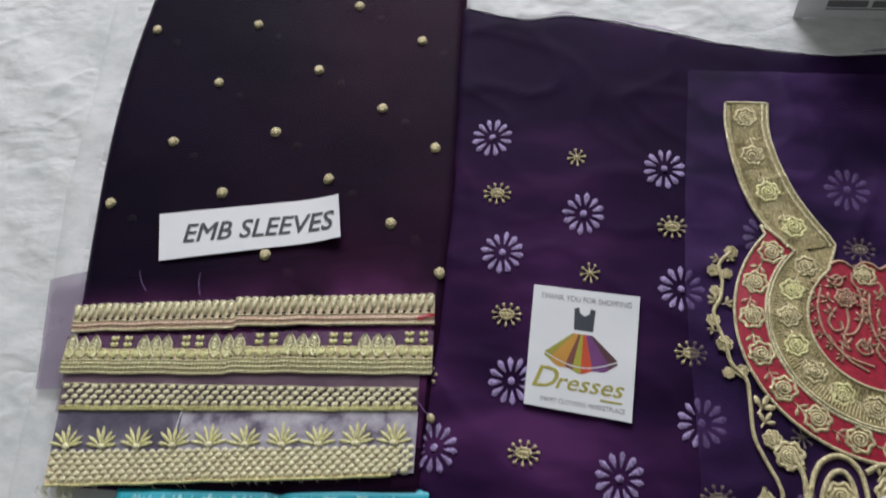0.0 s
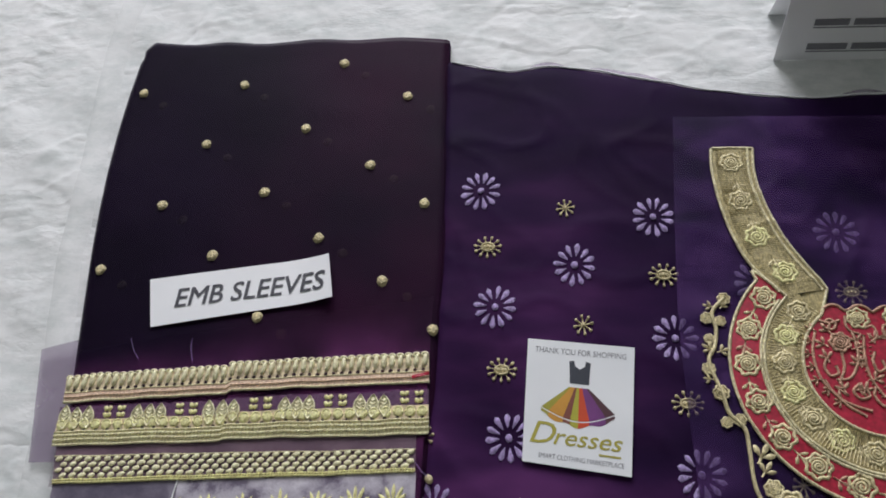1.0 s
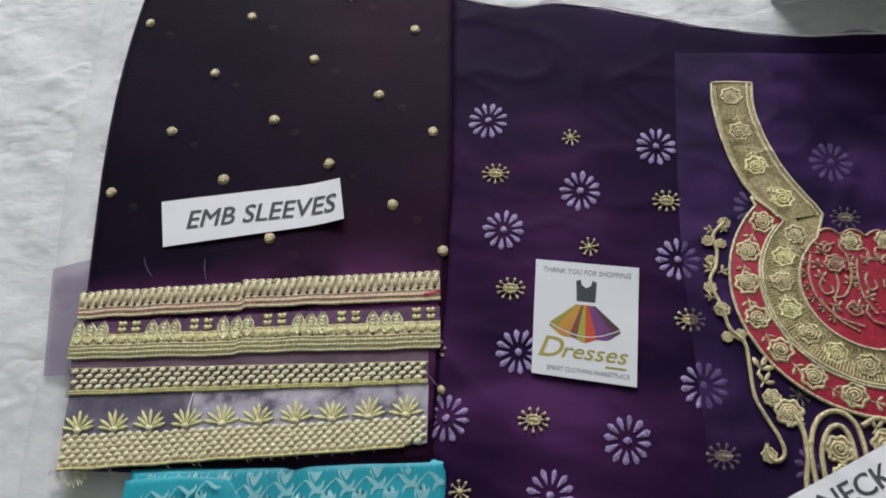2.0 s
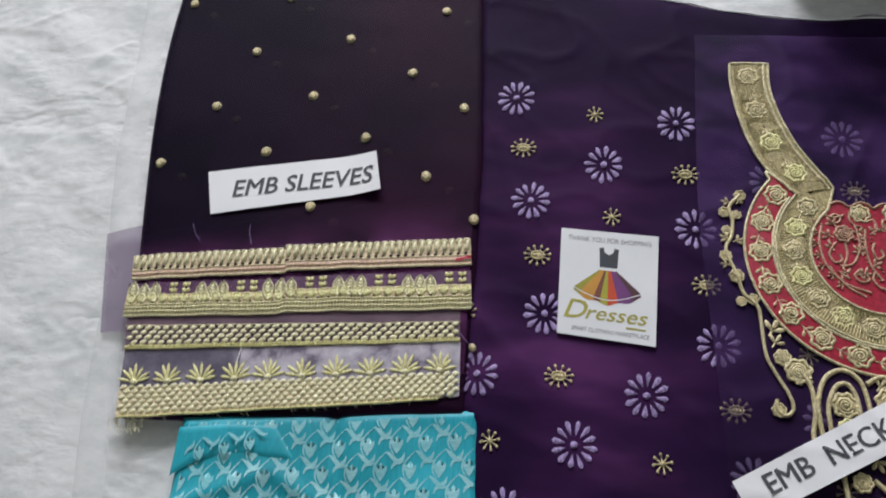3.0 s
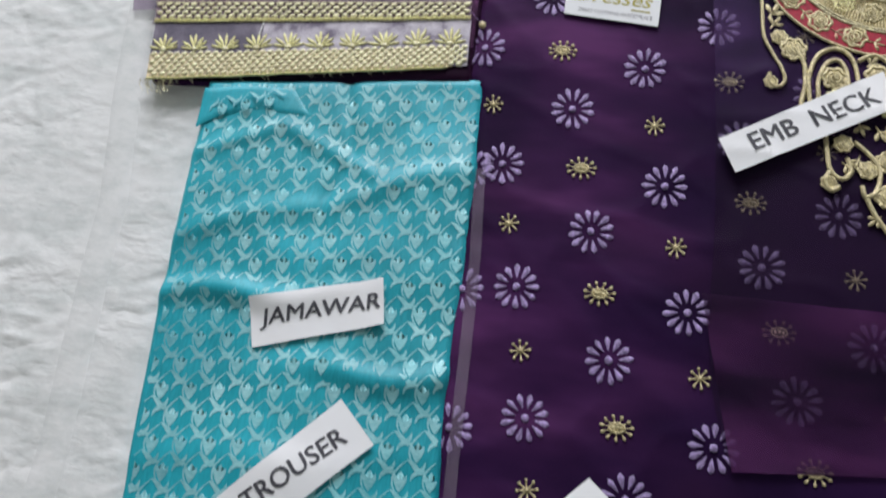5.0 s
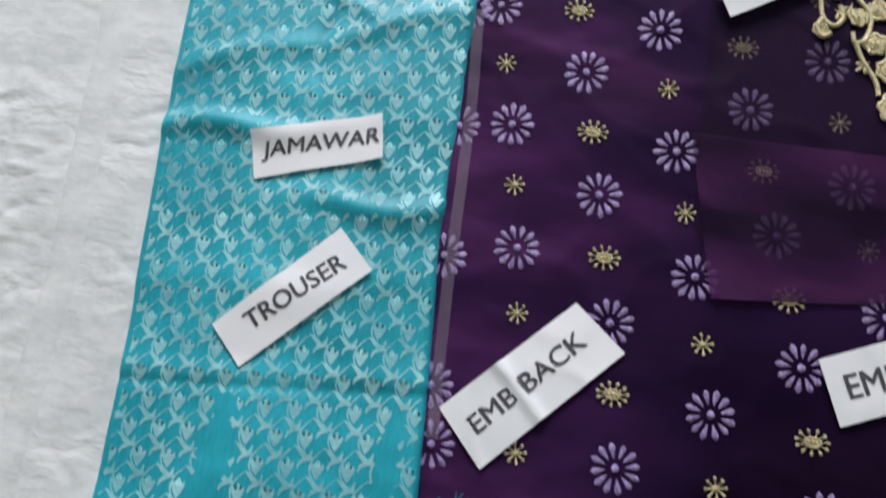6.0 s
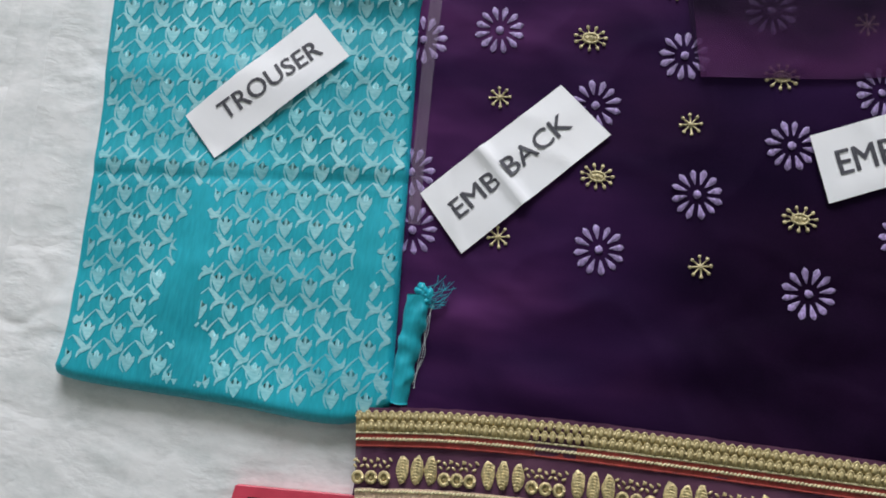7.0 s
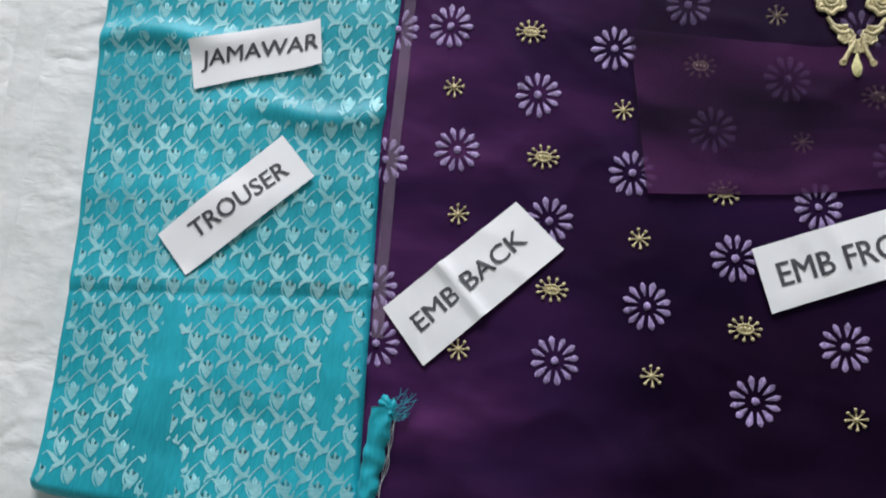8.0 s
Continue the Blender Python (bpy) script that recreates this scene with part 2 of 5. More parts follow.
# ---- building helpers ----
def lerp(a, b, f):
    return tuple(p + (q - p) * f for p, q in zip(a, b))


def along(line, f):
    """The point at the share f of a polyline's length."""
    seg = [math.dist(a, b) for a, b in zip(line, line[1:])]
    far = max(0.0, min(1.0, f)) * sum(seg)
    for (a, b), s in zip(zip(line, line[1:]), seg):
        if far <= s or b is line[-1]:
            return lerp(a, b, min(1.0, far / s))
        far -= s


def smooth(line, steps=8):
    """A Catmull-Rom curve through the points."""
    p = [line[0], *line, line[-1]]
    out = []
    for a, b, c, d in zip(p, p[1:], p[2:], p[3:]):
        for i in range(steps):
            t = i / steps
            out.append(tuple(0.5 * (2 * q + (r - o) * t + (2 * o - 5 * q + 4 * r - s) * t * t + (3 * q - o - 3 * r + s) * t**3) for o, q, r, s in zip(a, b, c, d)))
    return [*out, tuple(line[-1])]


def wob(x, y, size, seed=0.0):
    return noise.noise((x / size + seed, y / size - seed, seed * 1.7))


class Mesh:
    """Collects vertices and faces of one mesh."""

    def __init__(self):
        self.v, self.f = [], []

    def add(self, verts, faces):
        n = len(self.v)
        self.v += [tuple(p) for p in verts]
        self.f += [tuple(i + n for i in face) for face in faces]
        return self

    def tube(self, line, r, sides=6, flat=1.0, taper=False):
        """A cord along 3D points, its underside on the points' height."""
        ring = []
        for i, p in enumerate(line):
            a, b = Vector(line[max(0, i - 1)]), Vector(line[min(len(line) - 1, i + 1)])
            way = (b - a).normalized() if (b - a).length > 1e-9 else Vector((1, 0, 0))
            side = Vector((-way.y, way.x, 0))
            side = side.normalized() if side.length > 1e-6 else Vector((1, 0, 0))
            up = way.cross(side) * -1 if way.cross(side).z < 0 else way.cross(side)
            q = r * (1 - 0.75 * abs(2 * i / (len(line) - 1) - 1) ** 2) if taper else r
            for k in range(sides):
                w = 2 * math.pi * k / sides
                ring.append(Vector(p) + side * q * math.cos(w) + up * q * flat * math.sin(w))
        faces = [(i * sides + k, i * sides + (k + 1) % sides, (i + 1) * sides + (k + 1) % sides, (i + 1) * sides + k) for i in range(len(line) - 1) for k in range(sides)]
        faces += [tuple(range(sides)), tuple((len(line) - 1) * sides + k for k in reversed(range(sides)))]
        return self.add(ring, faces)

    def dome(self, x, y, rx, ry, h, turn=0.0, n=8, z=0.0):
        """A low pad of stitches."""
        c, s = math.cos(turn), math.sin(turn)
        verts = []
        for share, up in ((1.0, 0.0), (0.85, 0.6), (0.5, 0.93)):
            for k in range(n):
                w = 2 * math.pi * k / n
                j = random.uniform(0.86, 1.12)
                a, b = rx * share * j * math.cos(w), ry * share * j * math.sin(w)
                verts.append((x + a * c - b * s, y + a * s + b * c, z + h * up))
        verts.append((x, y, z + h))
        faces = [(j * n + k, j * n + (k + 1) % n, (j + 1) * n + (k + 1) % n, (j + 1) * n + k) for j in range(2) for k in range(n)]
        faces += [(2 * n + k, 2 * n + (k + 1) % n, 3 * n) for k in range(n)]
        return self.add(verts, faces)

    def blade(self, x, y, length, wide, turn, h, peak=0.62, z=0.0):
        """A petal or leaf from its root at x, y: a ridge with two falling sides."""
        c, s = math.cos(turn), math.sin(turn)
        spine = [(0.0, 0.12), (0.3, 0.55), (peak, 1.0), (0.86, 0.72), (1.0, 0.0)]
        put = lambda a, b, up: (x + a * c - b * s, y + a * s + b * c, z + up)
        verts = []
        for f, w in spine:
            verts += [put(f * length, wide / 2 * w, 0.0), put(f * length, 0, h * (0.4 + 0.6 * w)), put(f * length, -wide / 2 * w, 0.0)]
        faces = []
        for i in range(4):
            a = 3 * i
            faces += [(a, a + 3, a + 4, a + 1), (a + 1, a + 4, a + 5, a + 2)]
        return self.add(verts, faces)

    def ribbon(self, line, wide, h=0.0, ends=0.2):
        """A flat curved stroke of a given width, thin at its ends."""
        verts = []
        m = len(line) - 1
        for i, p in enumerate(line):
            a, b = line[max(0, i - 1)], line[min(m, i + 1)]
            d = math.dist(a, b) or 1.0
            nx, ny = -(b[1] - a[1]) / d, (b[0] - a[0]) / d
            w = wide / 2 * (ends + (1 - ends) * math.sin(math.pi * i / m))
            verts += [(p[0] + nx * w, p[1] + ny * w, h), (p[0] - nx * w, p[1] - ny * w, h)]
        return self.add(verts, [(2 * i, 2 * i + 1, 2 * i + 3, 2 * i + 2) for i in range(m)])

    def prism(self, outline, z0, z1):
        n = len(outline)
        verts = [(*p, z1) for p in outline] + [(*p, z0) for p in outline]
        return self.add(verts, [tuple(range(n)), tuple(reversed(range(n, 2 * n))), *[((k + 1) % n, k, n + k, n + (k + 1) % n) for k in range(n)]])

    def box(self, x0, x1, y0, y1, z0, z1):
        return self.prism([(x0, y0), (x1, y0), (x1, y1), (x0, y1)], z0, z1)

    def patch(self, left, right, bottom, top, nu, nv, lift, skirt=None, rim=0.0):
        """A cloth between four edge lines, with the height lift(x, y, u, v), hanging down at its rim to the height skirt."""
        le, ri, bo, to = ([along(line, i / m) for i in range(m + 1)] for line, m in ((left, nv), (right, nv), (bottom, nu), (top, nu)))
        c00, c10, c01, c11 = bo[0], bo[-1], to[0], to[-1]
        verts = []
        for j in range(nv + 1):
            v = j / nv
            for i in range(nu + 1):
                u = i / nu
                x, y = ((1 - v) * bo[i][k] + v * to[i][k] + (1 - u) * le[j][k] + u * ri[j][k] - ((1 - u) * (1 - v) * c00[k] + u * (1 - v) * c10[k] + (1 - u) * v * c01[k] + u * v * c11[k]) for k in (0, 1))
                z = lift(x, y, u, v)
                if rim:
                    edge = min(u * nu, (1 - u) * nu, v * nv, (1 - v) * nv)
                    z -= rim * max(0.0, 1 - edge / 3.0) ** 2
                verts.append((x, y, z))
        w = nu + 1
        faces = [(j * w + i, j * w + i + 1, (j + 1) * w + i + 1, (j + 1) * w + i) for j in range(nv) for i in range(nu)]
        if skirt is not None:
            loop = [*range(nu), *[j * w + nu for j in range(nv)], *[nv * w + i for i in range(nu, 0, -1)], *[j * w for j in range(nv, 0, -1)]]
            n = len(verts)
            verts += [(verts[i][0], verts[i][1], skirt) for i in loop]
            m = len(loop)
            faces += [(loop[(k + 1) % m], loop[k], n + k, n + (k + 1) % m) for k in range(m)]
        return self.add(verts, faces)

    def onto(self, lift):
        """Lays the mesh on a cloth of the height lift(x, y)."""
        self.v = [(x, y, z + lift(x, y)) for x, y, z in self.v]
        return self

    def moved(self, m):
        self.v = [tuple(m @ Vector(p)) for p in self.v]
        return self

    def data(self, name, mat, shade=True):
        me = bpy.data.meshes.new(name)
        me.from_pydata(self.v, [], self.f)
        me.materials.append(mat)
        if shade:
            me.polygons.foreach_set("use_smooth", [True] * len(me.polygons))
        me.update()
        return me


def part(name, mesh, material, parent, label="", shade=True):
    data = mesh.data(name, material, shade) if isinstance(mesh, Mesh) else mesh
    ob = new(name, data)
    ob.parent = parent
    return tagged(ob, label) if label else ob


def thing(name, label, category, group="", kind=""):
    return tagged(new(name), label, category, group, kind)


def solid(name, mesh, material, label, category, kind="", shade=True):
    return tagged(new(name, mesh.data(name, material, shade)), label, category, "", kind)


def words(name, text, size, material, parent, m, slant=0.0, bold=0.0, squeeze=1.0, box=None):
    """Printed letters as a thin mesh, centred on the pose m, in a box of a given length and height."""
    curve = bpy.data.curves.new(name, "FONT")
    curve.body, curve.size, curve.shear = text, size, slant
    curve.align_x, curve.align_y, curve.extrude, curve.resolution_u = "CENTER", "CENTER", 0.00002, 3
    held = bpy.data.objects.new(name, curve)
    scene.collection.objects.link(held)
    data = bpy.data.meshes.new_from_object(held.evaluated_get(bpy.context.evaluated_depsgraph_get()))
    bpy.data.objects.remove(held)
    m2 = Mesh()
    if box:
        xs, ys = [v.co.x for v in data.vertices], [v.co.y for v in data.vertices]
        for v in data.vertices:
            v.co.x = (v.co.x - (min(xs) + max(xs)) / 2) * box[0] / (max(xs) - min(xs))
            v.co.y = (v.co.y - (min(ys) + max(ys)) / 2) * box[1] / (max(ys) - min(ys))
    shape = [tuple(v.co) for v in data.vertices], [tuple(p.vertices) for p in data.polygons]
    for i, d in enumerate((0.0, -bold, bold) if bold else (0.0,)):
        m2.add([(x * squeeze + d, y + d * 0.3, z + 0.00003 * i) for x, y, z in shape[0]], shape[1])
    return part(name, m2.moved(m), material, parent, "", False)


# ---- the room and the sheet ----
x0, x1, y0, y1, fl, ce = ROOM
solid("floor", Mesh().box(x0, x1, y0, y1, fl - 0.1, fl), FLOORING, "plain grey tiled floor under the white sheet", "floor", "structure", False)
solid("ceiling", Mesh().box(x0, x1, y0, y1, ce, ce + 0.1), WALL, "plain grey plastered ceiling of the room", "ceiling", "structure", False)
solid("wall_south", Mesh().box(x0, x1, y0 - 0.15, y0, fl, ce), WALL, "plain grey plastered wall of the room", "wall", "structure", False)
solid("wall_west", Mesh().box(x0 - 0.15, x0, y0, y1, fl, ce), WALL, "plain grey plastered wall of the room", "wall", "structure", False)
solid("wall_east", Mesh().box(x1, x1 + 0.15, y0, y1, fl, ce), WALL, "plain grey plastered wall of the room", "wall", "structure", False)
w = Mesh().box(x0, WIN[0], y1, y1 + 0.15, fl, ce).box(WIN[1], x1, y1, y1 + 0.15, fl, ce)
w.box(WIN[0], WIN[1], y1, y1 + 0.15, fl, WIN[2]).box(WIN[0], WIN[1], y1, y1 + 0.15, WIN[3], ce)
solid("wall_north", w, WALL, "plain grey plastered wall with a window opening", "wall", "structure", False)
win = thing("window_1", "wide white-framed window letting daylight in", "window", kind="structure")
f = Mesh()
for a, b, c, d in ((WIN[0], WIN[1], WIN[2], WIN[2] + 0.05), (WIN[0], WIN[1], WIN[3] - 0.05, WIN[3]), (WIN[0], WIN[0] + 0.05, WIN[2] + 0.05, WIN[3] - 0.05), (WIN[1] - 0.05, WIN[1], WIN[2] + 0.05, WIN[3] - 0.05)):
    f.box(a, b, y1 + 0.06, y1 + 0.11, c, d)
part("window_frame", f, WHITE, win, "", False)


SEAM_Y = (-0.319, -0.266, -0.196, -0.159, -0.07, 0.02, 0.119, 0.204, 0.315)
SEAM_X = (-0.256, -0.2606, -0.2665, -0.2685, -0.285, -0.297, -0.3185, -0.327, -0.342)


def sheet_z(x, y):
    """Crinkled cotton: soft swells, sharp creases, and a flat stitched strip."""
    seam = math.exp(-(((x - float(np.interp(y, SEAM_Y, SEAM_X))) / 0.011) ** 4))
    bend = 0.016 * wob(x, y, 0.05, 14.0)
    lines = (1 - abs(wob(x * 0.30, y + bend, 0.030, 3.1))) ** 26 * 0.0011 - (1 - abs(wob(x + bend, y * 0.8, 0.050, 7.7))) ** 34 * 0.0012 + (1 - abs(wob(x * 0.6 + bend, y - bend, 0.016, 17.7))) ** 16 * 0.0006
    patchy = 0.25 + 0.75 * max(0.0, min(1.0, 0.5 + 1.6 * wob(x, y, 0.07, 21.0)))
    fine = wob(x * 0.7, y, 0.006, 1.3) * 0.00045 + wob(x * 0.6, y, 0.014, 5.0) * 0.0006
    lines, fine = lines * patchy, fine * patchy
    drape = wob(0.45 * x + 0.35 * y, y + 0.55 * x, 0.032, 12.0) * 0.0016 * max(0.0, min(1.0, (y + 0.05) / 0.1))
    swell = wob(x, y, 0.16, 9.0) * 0.0010 + drape
    return -0.0085 + swell + (lines + fine) * (1 - 0.9 * seam) + 0.0005 * seam


def steps(a, b, c, d, fine, coarse):
    left, mid, right = np.linspace(a, b, coarse, endpoint=False), np.linspace(b, c, fine, endpoint=False), np.linspace(c, d, coarse + 1)
    return [*left, *mid, *right]


gx, gy = steps(-1.3, -0.56, 0.34, 1.3, 360, 24), steps(-1.3, -0.60, 0.56, 1.4, 480, 24)
verts = [(x, y, sheet_z(x, y)) for y in gy for x in gx]
n = len(gx)
sheet = Mesh().add(verts, [(j * n + i, j * n + i + 1, (j + 1) * n + i + 1, (j + 1) * n + i) for j in range(len(gy) - 1) for i in range(n - 1)])
bed = solid("bed_sheet", sheet, SHEET, "white crinkled cotton sheet spread flat under the clothes", "sheet")
band = Mesh()
for i in range(121):
    y = -0.60 + 1.10 * i / 120
    x = float(np.interp(y, SEAM_Y, SEAM_X))
    for d, up in ((-0.0105, -0.0004), (-0.0095, 0.0002), (0.0, 0.0003), (0.0095, 0.0002), (0.0105, -0.0004)):
        band.v.append((x + d + 0.0007 * wob(y, d, 0.03, 2.0), y, sheet_z(x + d, y) + up))
band.f = [(i * 5 + k, i * 5 + k + 1, (i + 1) * 5 + k + 1, (i + 1) * 5 + k) for i in range(120) for k in range(4)]
part("hem_band", band, HEMBAND, bed, "flat stitched hem band")


# ---- heights of the cloth layers ----
def shirt_edge(y):
    """Where the sleeve and the trousers come to lie over the shirt."""
    return float(np.interp(y, (-0.47, -0.40, -0.25, -0.06, -0.05, 0.06, 0.155, 0.3), (-0.016, -0.021, -0.037, -0.044, -0.053, -0.054, -0.058, -0.069)))


def shirt_z(x, y):
    fold = wob(x * 0.7 + y * 0.3, y * 1.2, 0.075, 2.2) * 0.0011 + wob(x, y, 0.03, 6.1) * 0.0003
    fold += max(0.0, min(1.0, (-0.36 - y) / 0.05)) * wob(x * 0.8 + y, y * 1.6 - x * 0.5, 0.045, 31.0) * 0.0034
    fold += (1 - abs(wob(x * 1.1 + y * 0.4, y * 0.9, 0.06, 41.0))) ** 18 * 0.0010 + (1 - abs(wob(x * 0.5, y + 0.3 * x, 0.045, 52.0))) ** 22 * 0.0008
    dip = max(0.0, min(1.0, (shirt_edge(y) + 0.001 - x) / 0.004))
    return fold - 0.0045 * dip * dip * (3 - 2 * dip)


def panel_z(x, y):
    return shirt_z(x, y) + 0.0014 + wob(x, y, 0.04, 11.0) * 0.0003


def sleeve_z(x, y):
    return 0.0012 + wob(x, y, 0.09, 4.0) * 0.0009 + wob(x, y * 1.4, 0.03, 8.0) * 0.00025


TEAL_FOLDS = ((-0.144, 0.0034, 0.35, 0.0), (-0.205, 0.0040, 0.12, -0.6), (-0.252, 0.0034, 0.08, 1.0), (-0.300, 0.0014, 0.10, 0.0))


def teal_z(x, y):
    across = y - (-0.360 + 0.11 * (x + 0.115))
    crease = -0.0007 * math.exp(-((across / 0.0026) ** 2)) + 0.0009 * math.exp(-(((across - 0.008) / 0.006) ** 2))
    folds = 0.0016 * math.exp(-(((y + 0.098 + 0.45 * abs(x + 0.165)) / 0.006) ** 2)) * (1 if x < -0.10 else 0.2)
    for row, tall, slope, side in TEAL_FOLDS:
        folds += tall * math.exp(-(((y - row - slope * (x + 0.12) - 0.004 * math.sin(x * 60 + row * 90)) / 0.008) ** 2)) * max(0.0, min(1.0, 0.5 + side * (x + 0.12) / 0.06))
    swell = wob(x * 0.6, y * 1.3, 0.055, 5.5) * 0.0022 + wob(x * 0.7, y * 1.2, 0.022, 2.5) * 0.0007
    folds -= 0.0016 * math.exp(-(((x + 0.124 + 0.006 * math.sin(y * 70)) / 0.0045) ** 2)) * max(0.0, min(1.0, (y + 0.19) / 0.04))
    return 0.0010 + crease + folds + swell


# ---- the shirt front: purple organza with stitched flowers ----
shirt = thing("shirt_front", "unstitched deep purple organza shirt front with embroidered flowers, spread flat", "fabric")
TOP = smooth([(-0.078, 0.300), (-0.0658, 0.2964), (-0.0235, 0.2859), (0.0108, 0.2907), (0.0722, 0.2781), (0.1176, 0.2673), (0.1796, 0.2606), (0.2289, 0.2635), (0.34, 0.262)], 6)
LEFT = smooth([(-0.030, -0.52), (-0.030, -0.45), (-0.036, -0.38), (-0.045, -0.25), (-0.052, -0.12), (-0.068, 0.0), (-0.074, 0.15), (-0.078, 0.300)], 6)
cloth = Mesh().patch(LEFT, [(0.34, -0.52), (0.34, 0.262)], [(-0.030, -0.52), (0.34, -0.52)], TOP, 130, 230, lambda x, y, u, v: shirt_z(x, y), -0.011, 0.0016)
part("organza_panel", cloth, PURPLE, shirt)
# the pale raw edge along the top
edge = [(x, y, max(0.0012, 0.0052 + 0.0068 * wob(x, 0, 0.032, 1.0))) for x, y in (along(TOP, 0.03 + 0.75 * i / 90) for i in range(91))]
part("raw_edge", Mesh().add([q for x, y, w in edge for q in ((x, y - 0.002, shirt_z(x, y) - 0.0012), (x, y + w * 0.5, -0.0022), (x, y + w, -0.0042))], [(3 * i + k, 3 * i + k + 1, 3 * i + k + 4, 3 * i + k + 3) for i in range(90) for k in range(2)]), LILAC, shirt, "pale sheer raw edge")
part("edge_thread", Mesh().tube([(x, y + 0.0006 + 0.0008 * wob(x, 2, 0.012, 4.0), shirt_z(x, y) - 0.0010) for x, y, w in edge], 0.0007, 5), PAPER, shirt, "white overlocked edge thread")
# the selvedge beside the trousers
strip = [(-0.0385, -0.115), (-0.0330, -0.172), (-0.0305, -0.226), (-0.0280, -0.287), (-0.0245, -0.340), (-0.0215, -0.372)]
s2 = Mesh()
for i in range(41):
    x, y = along(strip, i / 40)
    s2.v += [(x - 0.0025, y, shirt_z(x + 0.0042, y) + 0.0010), (x + 0.0042, y, shirt_z(x + 0.0042, y) + 0.0016)]
s2.f = [(2 * i, 2 * i + 1, 2 * i + 3, 2 * i + 2) for i in range(40)]
part("selvedge", s2, SELVEDGE, shirt, "pale lilac sheer selvedge")

# the repeat of the embroidery: rows n, columns k
ROW_Y = (0.268, 0.182, 0.096, 0.014, -0.068, -0.148, -0.223, -0.295, -0.371, -0.445)
ROW_X = (-0.050, -0.036, -0.021, -0.008, 0.013, 0.032, 0.049, 0.064, 0.076, 0.086)
PHASE = {0: 0.52, 1: 0.0, 2: 0.585, 3: 0.165, 4: 0.69, 5: 0.27, 6: 0.8}


def spot(k, n):
    """The place of column k, row n of the repeat, and its scale in y."""
    r = n + PHASE[k] - (0.018 * (n - 3) if k > 1 else 0.0)
    y = float(np.interp(r + 1, range(10), ROW_Y))
    x = float(np.interp(r + 1, range(10), ROW_X))
    wide = float(np.interp(y, (-0.378, -0.304, -0.159, -0.003, 0.163), (0.0525, 0.050, 0.0465, 0.0505, 0.054)))
    return x + (k - 1) * wide, y, float(np.interp(y, (-0.3, 0.15), (1.0, 1.14)))


def flower(x, y, sy, turn, r=0.0134):
    m = Mesh()
    for i in range(12):
        w = turn + 2 * math.pi * i / 12
        m.blade(0.40 * r * math.cos(w), 0.40 * r * math.sin(w), r * random.uniform(0.56, 0.64), r * random.uniform(0.23, 0.29), w + random.uniform(-0.06, 0.06), 0.0007, 0.7)
    m.dome(0, 0, 0.17 * r, 0.17 * r, 0.0009)
    m.v = [(x + a, y + b * sy, c + 0.0003) for a, b, c in m.v]
    return m


def oval(x, y, sy):
    m = Mesh().dome(0, 0, 0.0044, 0.0026, 0.0005, 0.05, 10)
    m.tube([(0.0042 * math.cos(w), 0.0025 * math.sin(w), 0.0005) for w in (2 * math.pi * k / 14 for k in range(15))], 0.0006, 5)
    for i in range(3):
        m.dome(0.0021 * (i - 1), 0.0003 * (i % 2), 0.0012, 0.0013, 0.0007, 0.4, 6, 0.0004)
    for i in range(11):
        w = 2 * math.pi * i / 11 + 0.15
        m.dome(0.0080 * math.cos(w), 0.0059 * math.sin(w), 0.0013, 0.0010, 0.0008, w, 6)
        m.tube([(0.0036 * math.cos(w), 0.0022 * math.sin(w), 0.0003), (0.0078 * math.cos(w), 0.0057 * math.sin(w), 0.0004)], 0.0003, 4)
    m.v = [(x + a, y + b * sy, c + 0.0003) for a, b, c in m.v]
    return m


def star(x, y, sy):
    m = Mesh().dome(0, 0, 0.0012, 0.0012, 0.0008, 0, 6)
    for i in range(8):
        w = 2 * math.pi * i / 8 + 0.2
        m.tube([(0.0003 * math.cos(w), 0.0003 * math.sin(w), 0.0003), (0.0050 * math.cos(w), 0.0046 * math.sin(w), 0.0003)], 0.00045, 4)
        m.dome(0.0052 * math.cos(w), 0.0052 * math.sin(w), 0.0010, 0.0010, 0.0008, 0, 6)
    m.v = [(x + a, y + b * sy, c + 0.0003) for a, b, c in m.v]
    return m


for k in PHASE:
    for n in range(0, 8):
        x, y, sy = spot(k, n)
        if -0.392 < y < 0.20 and (k > 0 or n > 1) and x < 0.33:
            part("flower_motif", flower(x, y, sy, random.uniform(0, 0.5)).onto(shirt_z), VIOLET, shirt)
        if n == 7 and k in (1, 3):
            continue
        a, b, _ = spot(k, n)
        c, d, _ = spot(k, n + 1) if n < 7 else (a, b - 0.07, 0)
        mx, my = (a + c) / 2, (b + d) / 2
        if -0.392 < my < 0.20 and (k > 0 or n > 1) and mx < 0.33:
            part("gold_motif", (oval if k % 2 else star)(mx, my, sy).onto(shirt_z), BEADGOLD, shirt)
for k, n in ((2, -1), (0, 1)):
    x, y, sy = spot(k, n)
    c, d, _ = spot(k, n + 1)
    part("gold_motif", star((x + c) / 2, (y + d) / 2, sy).onto(shirt_z), BEADGOLD, shirt)
for x, y in ((-0.037, -0.192), (-0.032, -0.271), (-0.027, -0.344), (-0.021, -0.375), (-0.042, -0.115)):
    part("flower_motif", flower(x, y, 1.0, 0.2).onto(lambda a, b: shirt_z(a, b) - 0.0002), VIOLET, shirt)


